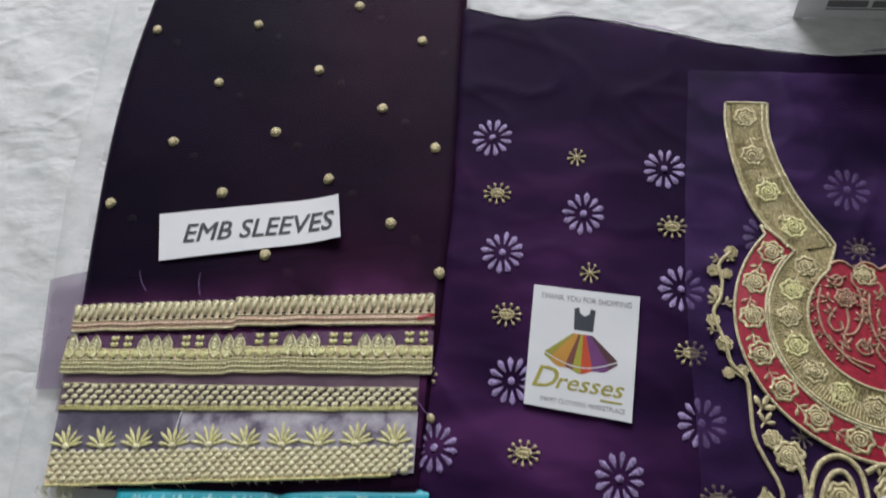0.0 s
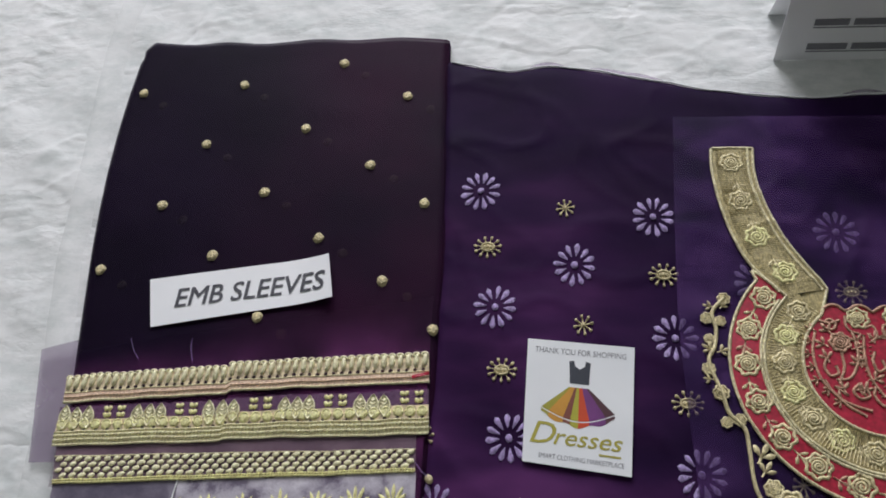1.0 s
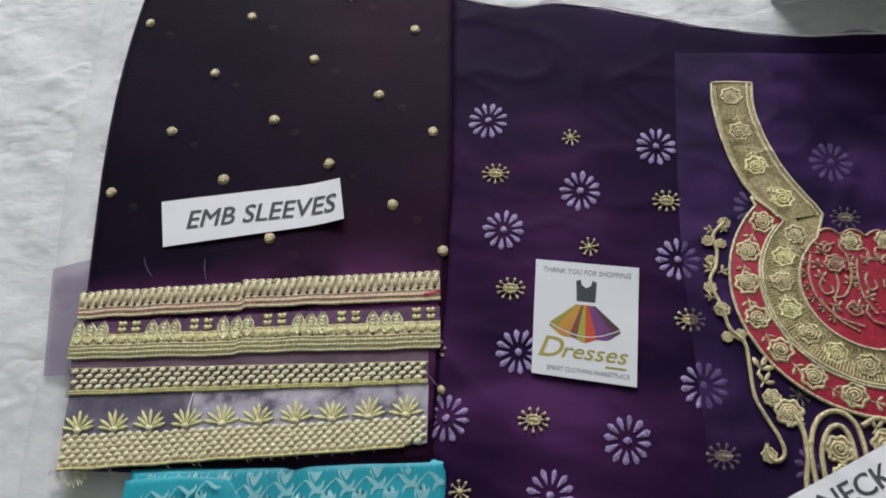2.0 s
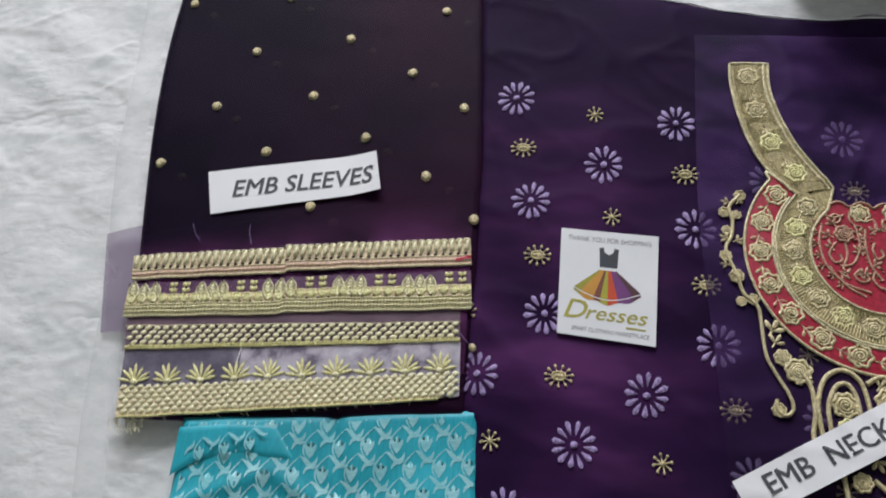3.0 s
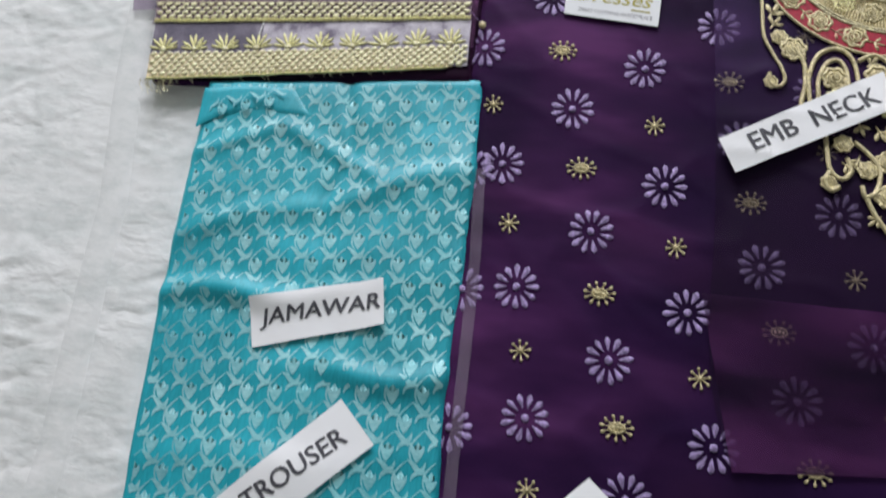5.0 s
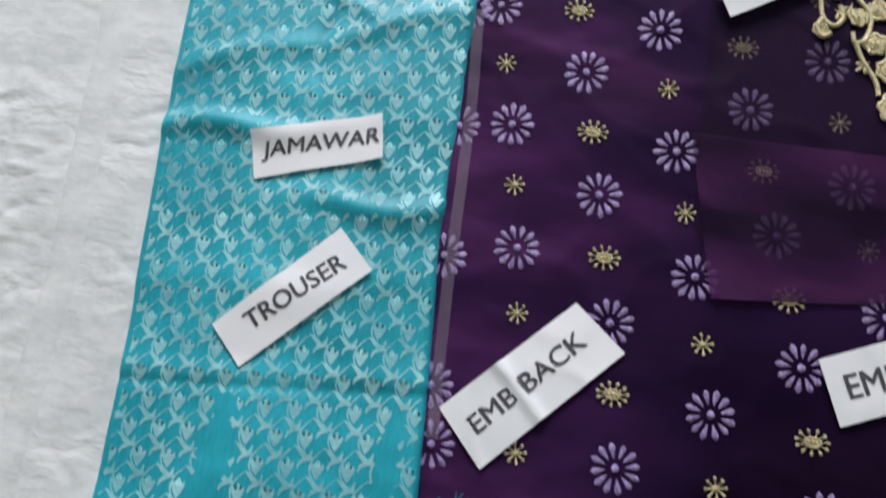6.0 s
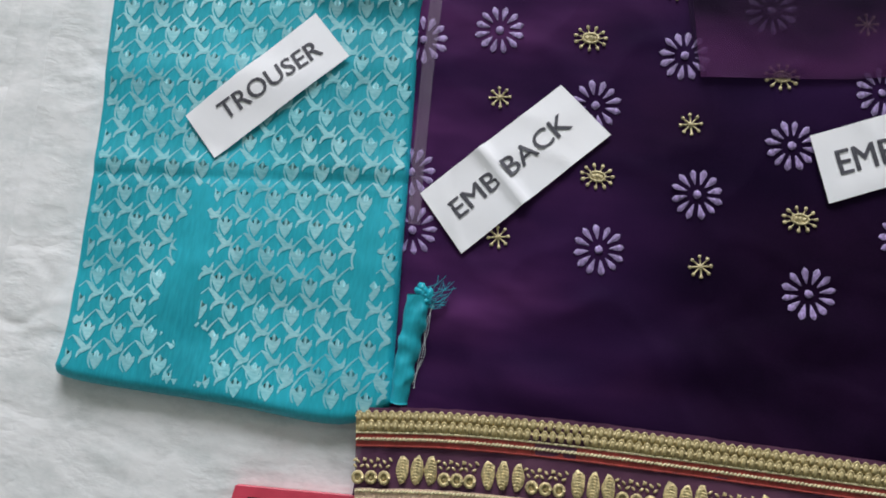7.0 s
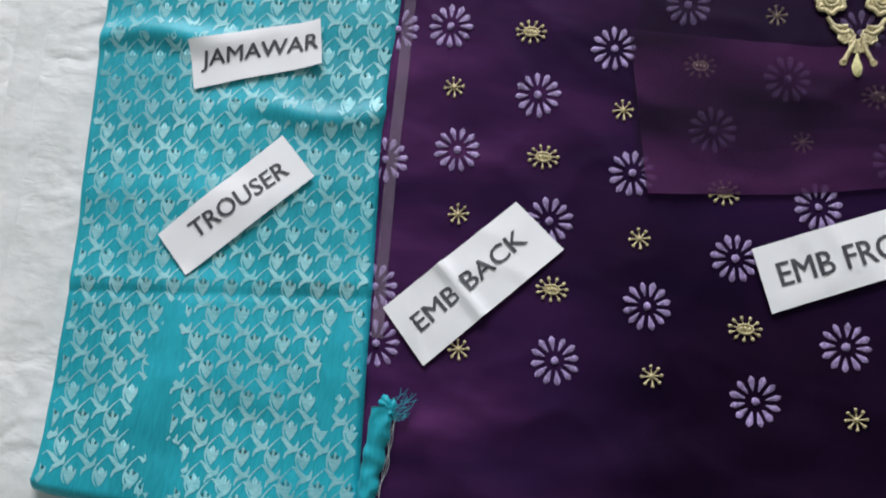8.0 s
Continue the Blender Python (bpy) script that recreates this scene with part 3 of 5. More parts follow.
# ---- paper labels ----
def label_strip(name, text, corners, label, at, box, turn, slant=0.0, curl=0.0, lift=None, crease=None):
    """A cut strip of printer paper with printed words, lying on the cloth. Corners: top left, top right, bottom right, bottom left."""
    tl, tr, br, bl = corners
    t = thing(name, label, "paper label", "paper labels on the clothes")

    def rise(u, v):
        z = curl * max(0.0, u - 0.72) ** 2 * 13 + 0.0006 * math.sin(3.0 * u + v)
        if crease is not None:
            z += 0.0022 * math.exp(-(((u - crease) / 0.035) ** 2))
        return z

    flat = lambda x, y, u, v: lift(x, y) + 0.0008 + rise(u, v)
    top = Mesh().patch([bl, tl], [br, tr], [bl, br], [tl, tr], 40, 8, flat)
    n = len(top.v)
    under = [(x, y, z - 0.00015) for x, y, z in top.v]
    top.v, top.f = top.v + under, top.f + [tuple(i + n for i in reversed(f)) for f in top.f]
    part("paper", top, PAPER, t)
    ob = words("printed_text", text, 0.016, INK, t, pose(at[0], at[1], 0, 0, 0, turn), slant, 0.00024, 1.0, box)
    ex, ey = Vector((br[0] - bl[0], br[1] - bl[1])), Vector((tl[0] - bl[0], tl[1] - bl[1]))
    for q in ob.data.vertices:
        d = Vector((q.co.x - bl[0], q.co.y - bl[1]))
        det = ex.x * ey.y - ex.y * ey.x
        u, v = (d.x * ey.y - d.y * ey.x) / det, (ex.x * d.y - ex.y * d.x) / det
        q.co.z += lift(q.co.x, q.co.y) + 0.0008 + rise(u, v) + 0.00030
    return t


def over_neck(x, y):
    return panel_z(x, y) + 0.0042


label_strip("sleeve_label", "EMB SLEEVES", ((-0.2498, 0.1078), (-0.1308, 0.1290), (-0.1232, 0.0975), (-0.2404, 0.0738)), "white paper strip printed EMB SLEEVES, one end curling up", (-0.1795, 0.1025), (0.0993, 0.0135), 9.3, 0.18, 0.004, lambda x, y: sleeve_z(x, y) + 0.0004)
label_strip("neck_label", "EMB  NECK", ((0.0993, -0.0839), (0.1921, -0.0279), (0.199, -0.0531), (0.1101, -0.1045)), "white paper strip printed EMB NECK on the neck embroidery", (0.1528, -0.0648), (0.0801, 0.0115), 29.1, 0.0, 0.0, over_neck)
label_strip("brocade_label", "JAMAWAR", ((-0.1591, -0.2136), (-0.0824, -0.1921), (-0.0771, -0.2193), (-0.1512, -0.2424)), "white paper strip printed JAMAWAR on teal brocade", (-0.1160, -0.2165), (0.0706, 0.0120), 15.6, 0.15, 0.003, lambda x, y: teal_z(x, y) + 0.0006)
label_strip("trouser_label", "TROUSER", ((-0.1546, -0.3309), (-0.0932, -0.2644), (-0.0701, -0.2866), (-0.1339, -0.3518)), "white paper strip printed TROUSER on teal brocade", (-0.1115, -0.3050), (0.0644, 0.0104), 43.1, 0.0, 0.0008, lambda x, y: teal_z(x, y) + 0.0006)
label_strip("back_label", "EMB BACK", ((-0.0201, -0.3553), (0.0446, -0.2866), (0.074, -0.3102), (0.0065, -0.3836)), "creased white paper strip printed EMB BACK", (0.0245, -0.3338), (0.0765, 0.0104), 48.2, 0.0, 0.0, lambda x, y: shirt_z(x, y) + 0.0008, 0.42)
label_strip("front_label", "EMB FRONT", ((0.173, -0.2976), (0.2890, -0.2453), (0.3028, -0.2773), (0.1864, -0.331)), "white paper strip printed EMB FRONT on purple organza", (0.2293, -0.2928), (0.0890, 0.0130), 22.5, 0.0, 0.0, lambda x, y: shirt_z(x, y) + 0.0010)


# ---- the sleeve ----
sleeve = thing("sleeve_piece", "folded aubergine organza sleeve piece dotted with gold beads", "fabric")
SL = smooth([(-0.266, -0.0705), (-0.2765, 0.0), (-0.2856, 0.0455), (-0.3024, 0.1412), (-0.312, 0.2291), (-0.3135, 0.2950), (-0.3120, 0.3060), (-0.3125, 0.3150), (-0.3060, 0.3230)], 6)
SR = smooth([(-0.052, -0.056), (-0.0531, 0.0591), (-0.0568, 0.1546), (-0.0684, 0.302), (-0.0695, 0.3185)], 6)
ST = smooth([(-0.3060, 0.3230), (-0.2700, 0.3195), (-0.2450, 0.3215), (-0.2165, 0.3190), (-0.1950, 0.3200), (-0.1700, 0.3222), (-0.1400, 0.3200), (-0.1050, 0.3215), (-0.0695, 0.3185)], 6)
body = Mesh().patch(SL, SR, [(-0.266, -0.0705), (-0.160, -0.0665), (-0.052, -0.056)], ST, 110, 170, lambda x, y, u, v: sleeve_z(x, y), None, 0.0030)
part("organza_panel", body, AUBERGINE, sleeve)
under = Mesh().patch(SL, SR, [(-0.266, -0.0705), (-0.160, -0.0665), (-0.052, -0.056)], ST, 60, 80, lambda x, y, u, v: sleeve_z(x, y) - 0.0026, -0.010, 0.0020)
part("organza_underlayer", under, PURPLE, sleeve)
BEADS = [(-0.3, 0.268), (-0.288, 0.115), (-0.258, 0.167), (-0.238, 0.220), (-0.221, 0.275), (-0.212, 0.128), (-0.186, 0.179), (-0.166, 0.234), (-0.147, 0.295), (-0.141, 0.143), (-0.114, 0.202), (-0.095, 0.263), (-0.094, 0.112), (-0.073, 0.171), (-0.058, 0.079), (-0.1715, 0.0838)]
for x, y in BEADS:
    m = Mesh().dome(x, y, 0.0037, 0.0040, 0.0019, 0.3, 10)
    for i in range(6):
        w = i * 1.05 + x * 40
        m.dome(x + 0.0020 * math.cos(w), y + 0.0021 * math.sin(w), 0.0013, 0.0013, 0.0008, 0, 6, 0.0011)
    part("gold_bead", m.onto(sleeve_z), BEADGOLD, sleeve)
for x, y in BEADS:
    x, y = x + 0.017, y - 0.010
    if x < -0.075 and y < 0.3:
        part("gold_bead", Mesh().dome(x, y, 0.0036, 0.0036, 0.0012, 0, 8).onto(lambda a, b: sleeve_z(a, b) - 0.0024), GOLD, sleeve, "bead of the layer beneath, dim through the cloth")


# ---- the trousers: folded teal brocade ----
trousers = thing("trouser_piece", "folded teal satin brocade with a woven tulip pattern", "fabric")
TL = smooth([(-0.200, -0.4745), (-0.1979, -0.4483), (-0.2019, -0.3673), (-0.2112, -0.271), (-0.2178, -0.1926), (-0.2246, -0.0690)], 6)
TR = smooth([(-0.0165, -0.4660), (-0.0225, -0.4140), (-0.0280, -0.3465), (-0.0359, -0.2485), (-0.0369, -0.170), (-0.0434, -0.0500)], 6)
TB = smooth([(-0.200, -0.4745), (-0.1874, -0.4806), (-0.1029, -0.4800), (-0.0421, -0.4803), (-0.0165, -0.4660)], 6)
TT = smooth([(-0.2246, -0.0690), (-0.180, -0.0640), (-0.0434, -0.0500)], 6)
tb = Mesh().patch(TL, TR, TB, TT, 110, 220, lambda x, y, u, v: teal_z(x, y), -0.011, 0.0034)
part("satin_ground", tb, TEAL, trousers)


def tulip(m, x, y, turn, s):
    """One repeat of the weave: a crowned bud, a thin arc hugging it from the peak above, and two waved leaves of the lattice."""
    c, sn = math.cos(turn) * s, math.sin(turn) * s
    put = lambda a, b: (x + a * c - b * sn, y + a * sn + b * c)
    curve = lambda *pts: smooth([put(a, b) for a, b in pts], 3)
    # the bud: a shield with a crown of three points
    shield = ((0.0, -0.0056), (0.0019, -0.0030), (0.0034, 0.0004), (0.0031, 0.0030), (0.0021, 0.0020), (0.0, 0.0046), (-0.0021, 0.0020), (-0.0031, 0.0030), (-0.0034, 0.0004), (-0.0019, -0.0030))
    m.add([(*put(0.0, 0.0), 0.0001), *[(*put(a * 1.08, b * 1.08), 0.0001) for a, b in shield]], [(0, i + 1, (i + 1) % 10 + 1) for i in range(10)])
    # the lattice
    m.ribbon(curve((0.0027, 0.0112), (-0.0008, 0.0076), (-0.0034, 0.0038), (-0.0042, 0.0), (-0.0034, -0.0036), (-0.0012, -0.0062)), 0.0012 * s, 0.00012, 0.25)
    m.ribbon(curve((0.0024, 0.0114), (0.0052, 0.0096), (0.0082, 0.0068), (0.0110, 0.0052), (0.0136, 0.0062)), 0.0029 * s, 0.00013, 0.15)
    m.ribbon(curve((-0.0112, -0.0008), (-0.0100, 0.0024), (-0.0070, 0.0046), (-0.0048, 0.0066), (-0.0040, 0.0098)), 0.0026 * s, 0.00013, 0.12)


# sheen imitated by leaving the pattern out: x, y, half width, half height, slope
BARE = ((-0.136, -0.374, 0.007, 0.008, 0.0), (-0.137, -0.400, 0.010, 0.022, 0.0), (-0.138, -0.432, 0.012, 0.020, 0.0), (-0.126, -0.458, 0.011, 0.016, 0.0), (-0.0425, -0.392, 0.0060, 0.034, 0.0), (-0.136, -0.147, 0.015, 0.007, 0.4), (-0.088, -0.252, 0.030, 0.004, 0.08), (-0.172, -0.207, 0.024, 0.004, 0.1))


def bare(x, y):
    return any(((x - a) / w) ** 2 + ((y - b - k * (x - a)) / h) ** 2 < 1 for a, b, w, h, k in BARE)


weave = Mesh()
ROWS = 27
for j in range(-1, ROWS + 1):
    for i in range(-1, 14):
        u = (i + (0.5 if j % 2 else 0.0) + 0.3) / 10.6
        v = (j + 0.55) / ROWS + 0.016 * (u - 0.5)
        if not (-0.02 < v < 0.990 and -0.04 < u < 1.04):
            continue
        x, y = lerp(along(TL, v), along(TR, v), u)
        tulip(weave, x, y, 0.05 + random.uniform(-0.03, 0.03), random.uniform(0.97, 1.03))
side = {k: (sorted(q[1] for q in line), [q[0] for q in sorted(line, key=lambda q: q[1])]) for k, line in (("left", TL), ("right", TR))}


def on_cloth(x, y):
    return np.interp(y, *side["left"]) + 0.0045 < x < np.interp(y, *side["right"]) - 0.0030 and -0.4735 + 0.06 * max(0.0, x + 0.06) < y < -0.0725 + 0.10 * (x + 0.21)


kept = []
for face in weave.f:
    x, y = (sum(weave.v[k][d] for k in face) / len(face) for d in (0, 1))
    if on_cloth(x, y) and not bare(x, y):
        kept.append(face)
weave.f = kept
ob = part("woven_pattern", weave.onto(lambda x, y: teal_z(x, y) + 0.00015), AQUA, trousers, "pale aqua woven tulips and leaves")
tagged(ob, kind="stuff")
# the turned-over corner at the top
flap = Mesh().patch([(-0.2238, -0.1050), (-0.2246, -0.0760)], [(-0.1480, -0.0905), (-0.1640, -0.0690)], smooth([(-0.2238, -0.1050), (-0.2050, -0.0935), (-0.1850, -0.0900), (-0.1480, -0.0905)], 5), smooth([(-0.2246, -0.0760), (-0.1900, -0.0705), (-0.1640, -0.0690)], 5), 40, 16, lambda x, y, u, v: teal_z(x, y) + 0.0014 * (1 - u) + 0.0006 * math.sin(9 * u) * (1 - v) + 0.0002, None, 0.0010)
corner = part("turned_corner", flap, TEAL, trousers)
w2 = Mesh()
for i in range(3):
    tulip(w2, -0.2080 + 0.0150 * i, -0.0905 + 0.0040 * i, 0.2, 0.78)
part("woven_pattern", w2.onto(lambda x, y: teal_z(x, y) + 0.0022), AQUA, corner)
# the rolled and frayed end beside the shirt
roll = Mesh()
axis = smooth([(-0.0142, -0.464, -0.0030), (-0.0136, -0.452, -0.0015), (-0.0128, -0.440, -0.0010), (-0.0122, -0.428, 0.0000), (-0.0116, -0.418, 0.0006), (-0.0120, -0.408, 0.0010)], 8)
roll.tube(axis, 0.0058, 16, 0.75)
for i in range(8):
    roll.dome(-0.0125 + 0.009 * random.random(), -0.412 + 0.008 * random.random(), 0.0034, 0.0024, 0.0032, i, 8, 0.001)
roll.v = [(x + 0.0022 * wob(x, y, 0.007, 3.0), y + 0.001 * wob(x, y, 0.005, 5.0), z + 0.0022 * wob(x * 1.4, y * 0.7, 0.006, 9.0)) for x, y, z in roll.v]
part("rolled_end", roll.onto(lambda x, y: shirt_z(x, y) + 0.0015), TEAL, trousers)
fray = Mesh()
for i in range(26):
    w = random.uniform(-0.6, 1.3)
    d = random.uniform(0.004, 0.012)
    p = Vector((-0.003 + random.uniform(-0.006, 0.003), -0.409 + random.uniform(-0.006, 0.006), 0.004))
    fray.tube([p, p + Vector((d * 0.5 * math.cos(w), d * 0.5 * math.sin(w), 0.001)), p + Vector((d * math.cos(w + 0.3), d * math.sin(w + 0.3), -0.001))], 0.00016, 4)
part("fray", fray, TEAL, trousers)
for i in range(3):
    tail = Mesh().tube(smooth([(-0.003 - 0.0008 * i, -0.412, 0.004), (-0.0062 + 0.0011 * i, -0.424 - 0.001 * i, 0.003), (-0.0040 - 0.0012 * i, -0.438, 0.002), (-0.0085 + 0.0009 * i, -0.452 - 0.002 * i, 0.002)], 5), 0.00013, 4)
    part("loose_thread", tail, THREADWHITE, trousers)


# ---- gold lace trims on the sleeve ----
def on_lace(x, y):
    return sleeve_z(x, y) + 0.0007


class Lace:
    """A trim between a top and a bottom line, in shares u along and v down."""

    def __init__(self, tl, tr, br, bl, bow=0.0, lap=0.0):
        self.c, self.bow, self.lap = (tl, tr, br, bl), bow, lap
        self.len = math.dist(tl, tr)
        self.high = math.dist(tl, bl)
        self.turn = math.atan2(tr[1] - tl[1], tr[0] - tl[0])

    def at(self, u, v):
        tl, tr, br, bl = self.c
        x, y = lerp(lerp(tl, tr, u), lerp(bl, br, u), v)
        return x, y + self.bow * math.sin(math.pi * u) + 0.0008 * wob(u * 3, 0, 0.25, self.len * 50 + tl[1] * 90) + self.lap * max(0.0, min(1.0, (u - 0.455) / 0.012))

    def base(self, v0, v1, n=90, z=0.0004, m=None, u0=0.0, u1=1.0, ragged=0.0):
        m = m or Mesh()
        k = len(m.v)
        for i in range(n + 1):
            u = u0 + (u1 - u0) * i / n
            for j in range(5):
                x, y = self.at(u, v0 + (v1 - v0) * j / 4 + (random.uniform(-ragged, ragged) if j in (0, 4) else 0))
                m.v.append((x, y, z))
        m.f += [(k + i * 5 + j, k + i * 5 + j + 1, k + (i + 1) * 5 + j + 1, k + (i + 1) * 5 + j) for i in range(n) for j in range(4)]
        return m

    def cord(self, v, r, m=None, n=110, z=0.0005, twist=True, u0=0.0, u1=1.0):
        m = m or Mesh()
        if twist:
            step = int((u1 - u0) * self.len / (r * 1.9))
            for i in range(step):
                x, y = self.at(u0 + (u1 - u0) * (i + 0.5) / step, v)
                m.dome(x, y, r * 1.5, r * 0.75, r * 1.2, self.turn + 0.6, 6, z)
            return m
        return m.tube([(*self.at(u0 + (u1 - u0) * i / n, v), z) for i in range(n + 1)], r, 6, 0.8)


def loops(lace, v, count, rx, ry, h, m, z=0.0005, turn=0.0, stagger=0.0):
    for i in range(count):
        u = (i + 0.5 + stagger) / count
        if u >= 1:
            continue
        x, y = lace.at(u, v)
        q = random.uniform(0.9, 1.1)
        m.dome(x, y, rx * q, ry * random.uniform(0.93, 1.05), h, lace.turn + turn + random.uniform(-0.08, 0.08), 8, z)
    return m


def hoops(lace, v, count, rx, ry, r, m, z=0.0008):
    """Small open rings of cord."""
    for i in range(count):
        x, y = lace.at((i + 0.5) / count, v)
        m.tube([(x + rx * math.cos(w), y + ry * math.sin(w), z) for w in (2 * math.pi * k / 9 for k in range(10))], r, 5)
    return m


SPAN = "gold lace trims on the sleeve hem"
part("sheer_strip", Lace((-0.2845, 0.0560), (-0.060, 0.1020), (-0.0545, -0.0300), (-0.276, -0.0300)).base(0, 1, z=0.0004).onto(lambda x, y: sleeve_z(x, y) + 0.0001), PLUM_PATCHY, sleeve, "sheer plum strip above the trims")
# 1: scalloped loops over a copper braid
a = Lace((-0.2865, 0.0392), (-0.0588, 0.0628), (-0.0564, 0.0422), (-0.2830, 0.0208), 0.0006, 0.0022)
t = thing("lace_trim", "narrow gold lace with a row of loops over a copper braid", "lace trim", SPAN)
part("net_base", a.base(0.08, 1.0, ragged=0.02).onto(on_lace), LACEBASE, t)
part("loop_row", hoops(a, 0.10, 46, 0.0019, 0.0012, 0.0006, loops(a, 0.28, 46, 0.0018, 0.0050, 0.0017, Mesh(), turn=-0.12)).onto(on_lace), LACEGOLD, t)
part("hole_row", loops(a, 0.585, 46, 0.0012, 0.0012, 0.0004, Mesh(), 0.0009, stagger=0.8).onto(on_lace), AUBERGINE, t)
c = a.base(0.64, 0.98, z=0.0007)
a.cord(0.80, 0.0007, c, z=0.0008)
part("copper_braid", c.onto(on_lace), COPPER, t, "copper and gold braid")
part("edge_cord", a.cord(0.64, 0.0006, a.cord(0.97, 0.0008, z=0.0007)).onto(on_lace), LACEGOLD, t)
c = Mesh()
for i in range(3):
    c.tube([(*a.at(0.955 + 0.015 * k, 0.78 + 0.03 * i - 0.03 * k), 0.0013) for k in range(4)], 0.0005, 5)
part("red_thread", c.onto(on_lace), PINK, t, "few loose red threads")

# 2: leaves and rosettes over a braid
a = Lace((-0.2842, 0.0185), (-0.0565, 0.0395), (-0.0536, 0.0116), (-0.2815, -0.0062), 0.0, 0.0014)
t = thing("lace_trim", "gold lace with upright leaves and small rosettes over a flat braid", "lace trim", SPAN)
part("net_base", a.base(0.02, 1.0, ragged=0.02).onto(on_lace), PLUM, t)
leaf, ros = Mesh(), Mesh()
for g in range(5):
    for i in range(3):
        # an upright leaf: a stitched outline round a veined blade
        u = (g + 0.10 + 0.165 * i) / 5
        x, y = a.at(u, 0.58)
        turn, tall = a.turn + 1.571 + random.uniform(-0.08, 0.08), random.uniform(0.0130, 0.0150)
        leaf.blade(x, y, tall * 0.95, 0.0070, turn, 0.0007, 0.5, 0.0005)
        c, d = math.cos(turn), math.sin(turn)
        for way in (-1, 1):
            leaf.tube([(x + tall * k / 6 * c - way * 0.0035 * math.sin(math.pi * k / 6) * d, y + tall * k / 6 * d + way * 0.0035 * math.sin(math.pi * k / 6) * c, 0.0010) for k in range(7)], 0.0006, 5)
            for k in range(1, 5):
                leaf.tube([(x + tall * (k + 0.2) / 6 * c, y + tall * (k + 0.2) / 6 * d, 0.0012), (x + tall * (k + 0.9) / 6 * c - way * 0.0024 * d, y + tall * (k + 0.9) / 6 * d + way * 0.0024 * c, 0.0010)], 0.0004, 4)
    for i in range(2):
        # a small double flower on the sheer ground
        for k in range(4):
            x, y = a.at((g + 0.66 + 0.19 * i + 0.055 * (k % 2)) / 5, 0.10 + 0.16 * (k // 2))
            ros.dome(x, y, 0.0015, 0.0019, 0.0009, 0.5 - k % 2, 6, 0.0005)
for i in range(32):
    # the row of scallops that carries them
    x, y = a.at((i + 0.5) / 32, 0.50)
    ros.dome(x, y, 0.0034, 0.0034, 0.0009, random.uniform(-0.2, 0.2), 8, 0.0006)
    ros.tube([(x + 0.0027 * math.cos(w), y + 0.0030 * math.sin(w), 0.0012) for w in (math.pi * k / 6 for k in range(7))], 0.0005, 5)
part("stitched_ground", a.base(0.36, 0.68, z=0.0005).onto(on_lace), LACEBASE, t)
part("leaf_row", leaf.onto(on_lace), LACEGOLD, t)
part("rosette_row", ros.onto(on_lace), LIME, t)
part("hole_row", loops(a, 0.625, 31, 0.0011, 0.0008, 0.0002, Mesh(), 0.0009).onto(on_lace), AUBERGINE, t)
c = a.base(0.66, 0.98, z=0.0008)
for v in (0.76, 0.87):
    a.cord(v, 0.0011, c, z=0.0009)
part("flat_braid", c.onto(on_lace), LACEGOLD, t)
part("edge_cord", a.cord(0.67, 0.0007, a.cord(0.985, 0.0008, z=0.0008), z=0.001).onto(on_lace), LACEGOLD, t)

# 3: open checkered net
a = Lace((-0.2775, -0.0125), (-0.0600, 0.0040), (-0.0590, -0.0092), (-0.2738, -0.0292))
t = thing("lace_trim", "greenish gold open net lace with staggered square holes", "lace trim", SPAN)
part("net_base", a.base(-0.62, 0.86, z=0.0001).onto(on_lace), MAUVE, t, "dusty mauve sheer ground")
c = Mesh()
for r in range(4):
    loops(a, 0.10 + 0.20 * r, 36, 0.0025, 0.0016, 0.0008, c, stagger=0.5 * (r % 2), turn=0.3)
a.cord(0.0, 0.0005, c)
part("net_knots", c.onto(on_lace), LACEGOLD, t)
part("edge_cord", a.cord(0.86, 0.0009, a.cord(0.95, 0.0009)).onto(on_lace), LIME, t)

# 4: star flowers over a wide net, on silver-grey organza
a = Lace((-0.2735, -0.0285), (-0.0585, -0.0092), (-0.0560, -0.0460), (-0.2670, -0.0738))
t = thing("lace_trim", "wide gold lace with star flowers over a net, on silver-grey organza", "lace trim", SPAN)
part("organza_strip", a.base(0.0, 0.96, ragged=0.015, z=0.0003, u0=0.355).onto(on_lace), SILVER, t, "shiny silver-grey organza")
part("organza_strip", a.base(0.0, 0.96, 40, 0.0002, u1=0.37, ragged=0.015).onto(on_lace), SILVER_DIM, t, "dim grey sheer organza")
part("cut_edge", Mesh().tube([(*a.at(0.356 - 0.012 * k / 4, -0.02 + 0.30 * k / 4), 0.0006) for k in range(5)], 0.0004, 5).onto(on_lace), PAPER, t, "white cut edge of the upper layer")
c, d = Mesh(), Mesh()
for i in range(10):
    u = (i + 0.42) / 10
    x, y = a.at(u, 0.50)
    for k in range(7):
        w = a.turn + 0.25 + 2.64 * k / 6 + random.uniform(-0.08, 0.08)
        c.blade(x, y, 0.0128 * (1 - 0.16 * abs(k - 3) / 3) * random.uniform(0.88, 1.08), 0.0023, w, 0.0009, 0.6, 0.0006)
    d.dome(x, y, 0.0026, 0.0020, 0.0015, 0, 8, 0.0006)
part("star_row", c.onto(on_lace), LIME, t)
part("star_hearts", d.onto(on_lace), LACEGOLD, t)
part("net_ground", a.base(0.56, 0.97, z=0.0005, u1=0.955).onto(on_lace), LACEBASE, t)
c = Mesh()
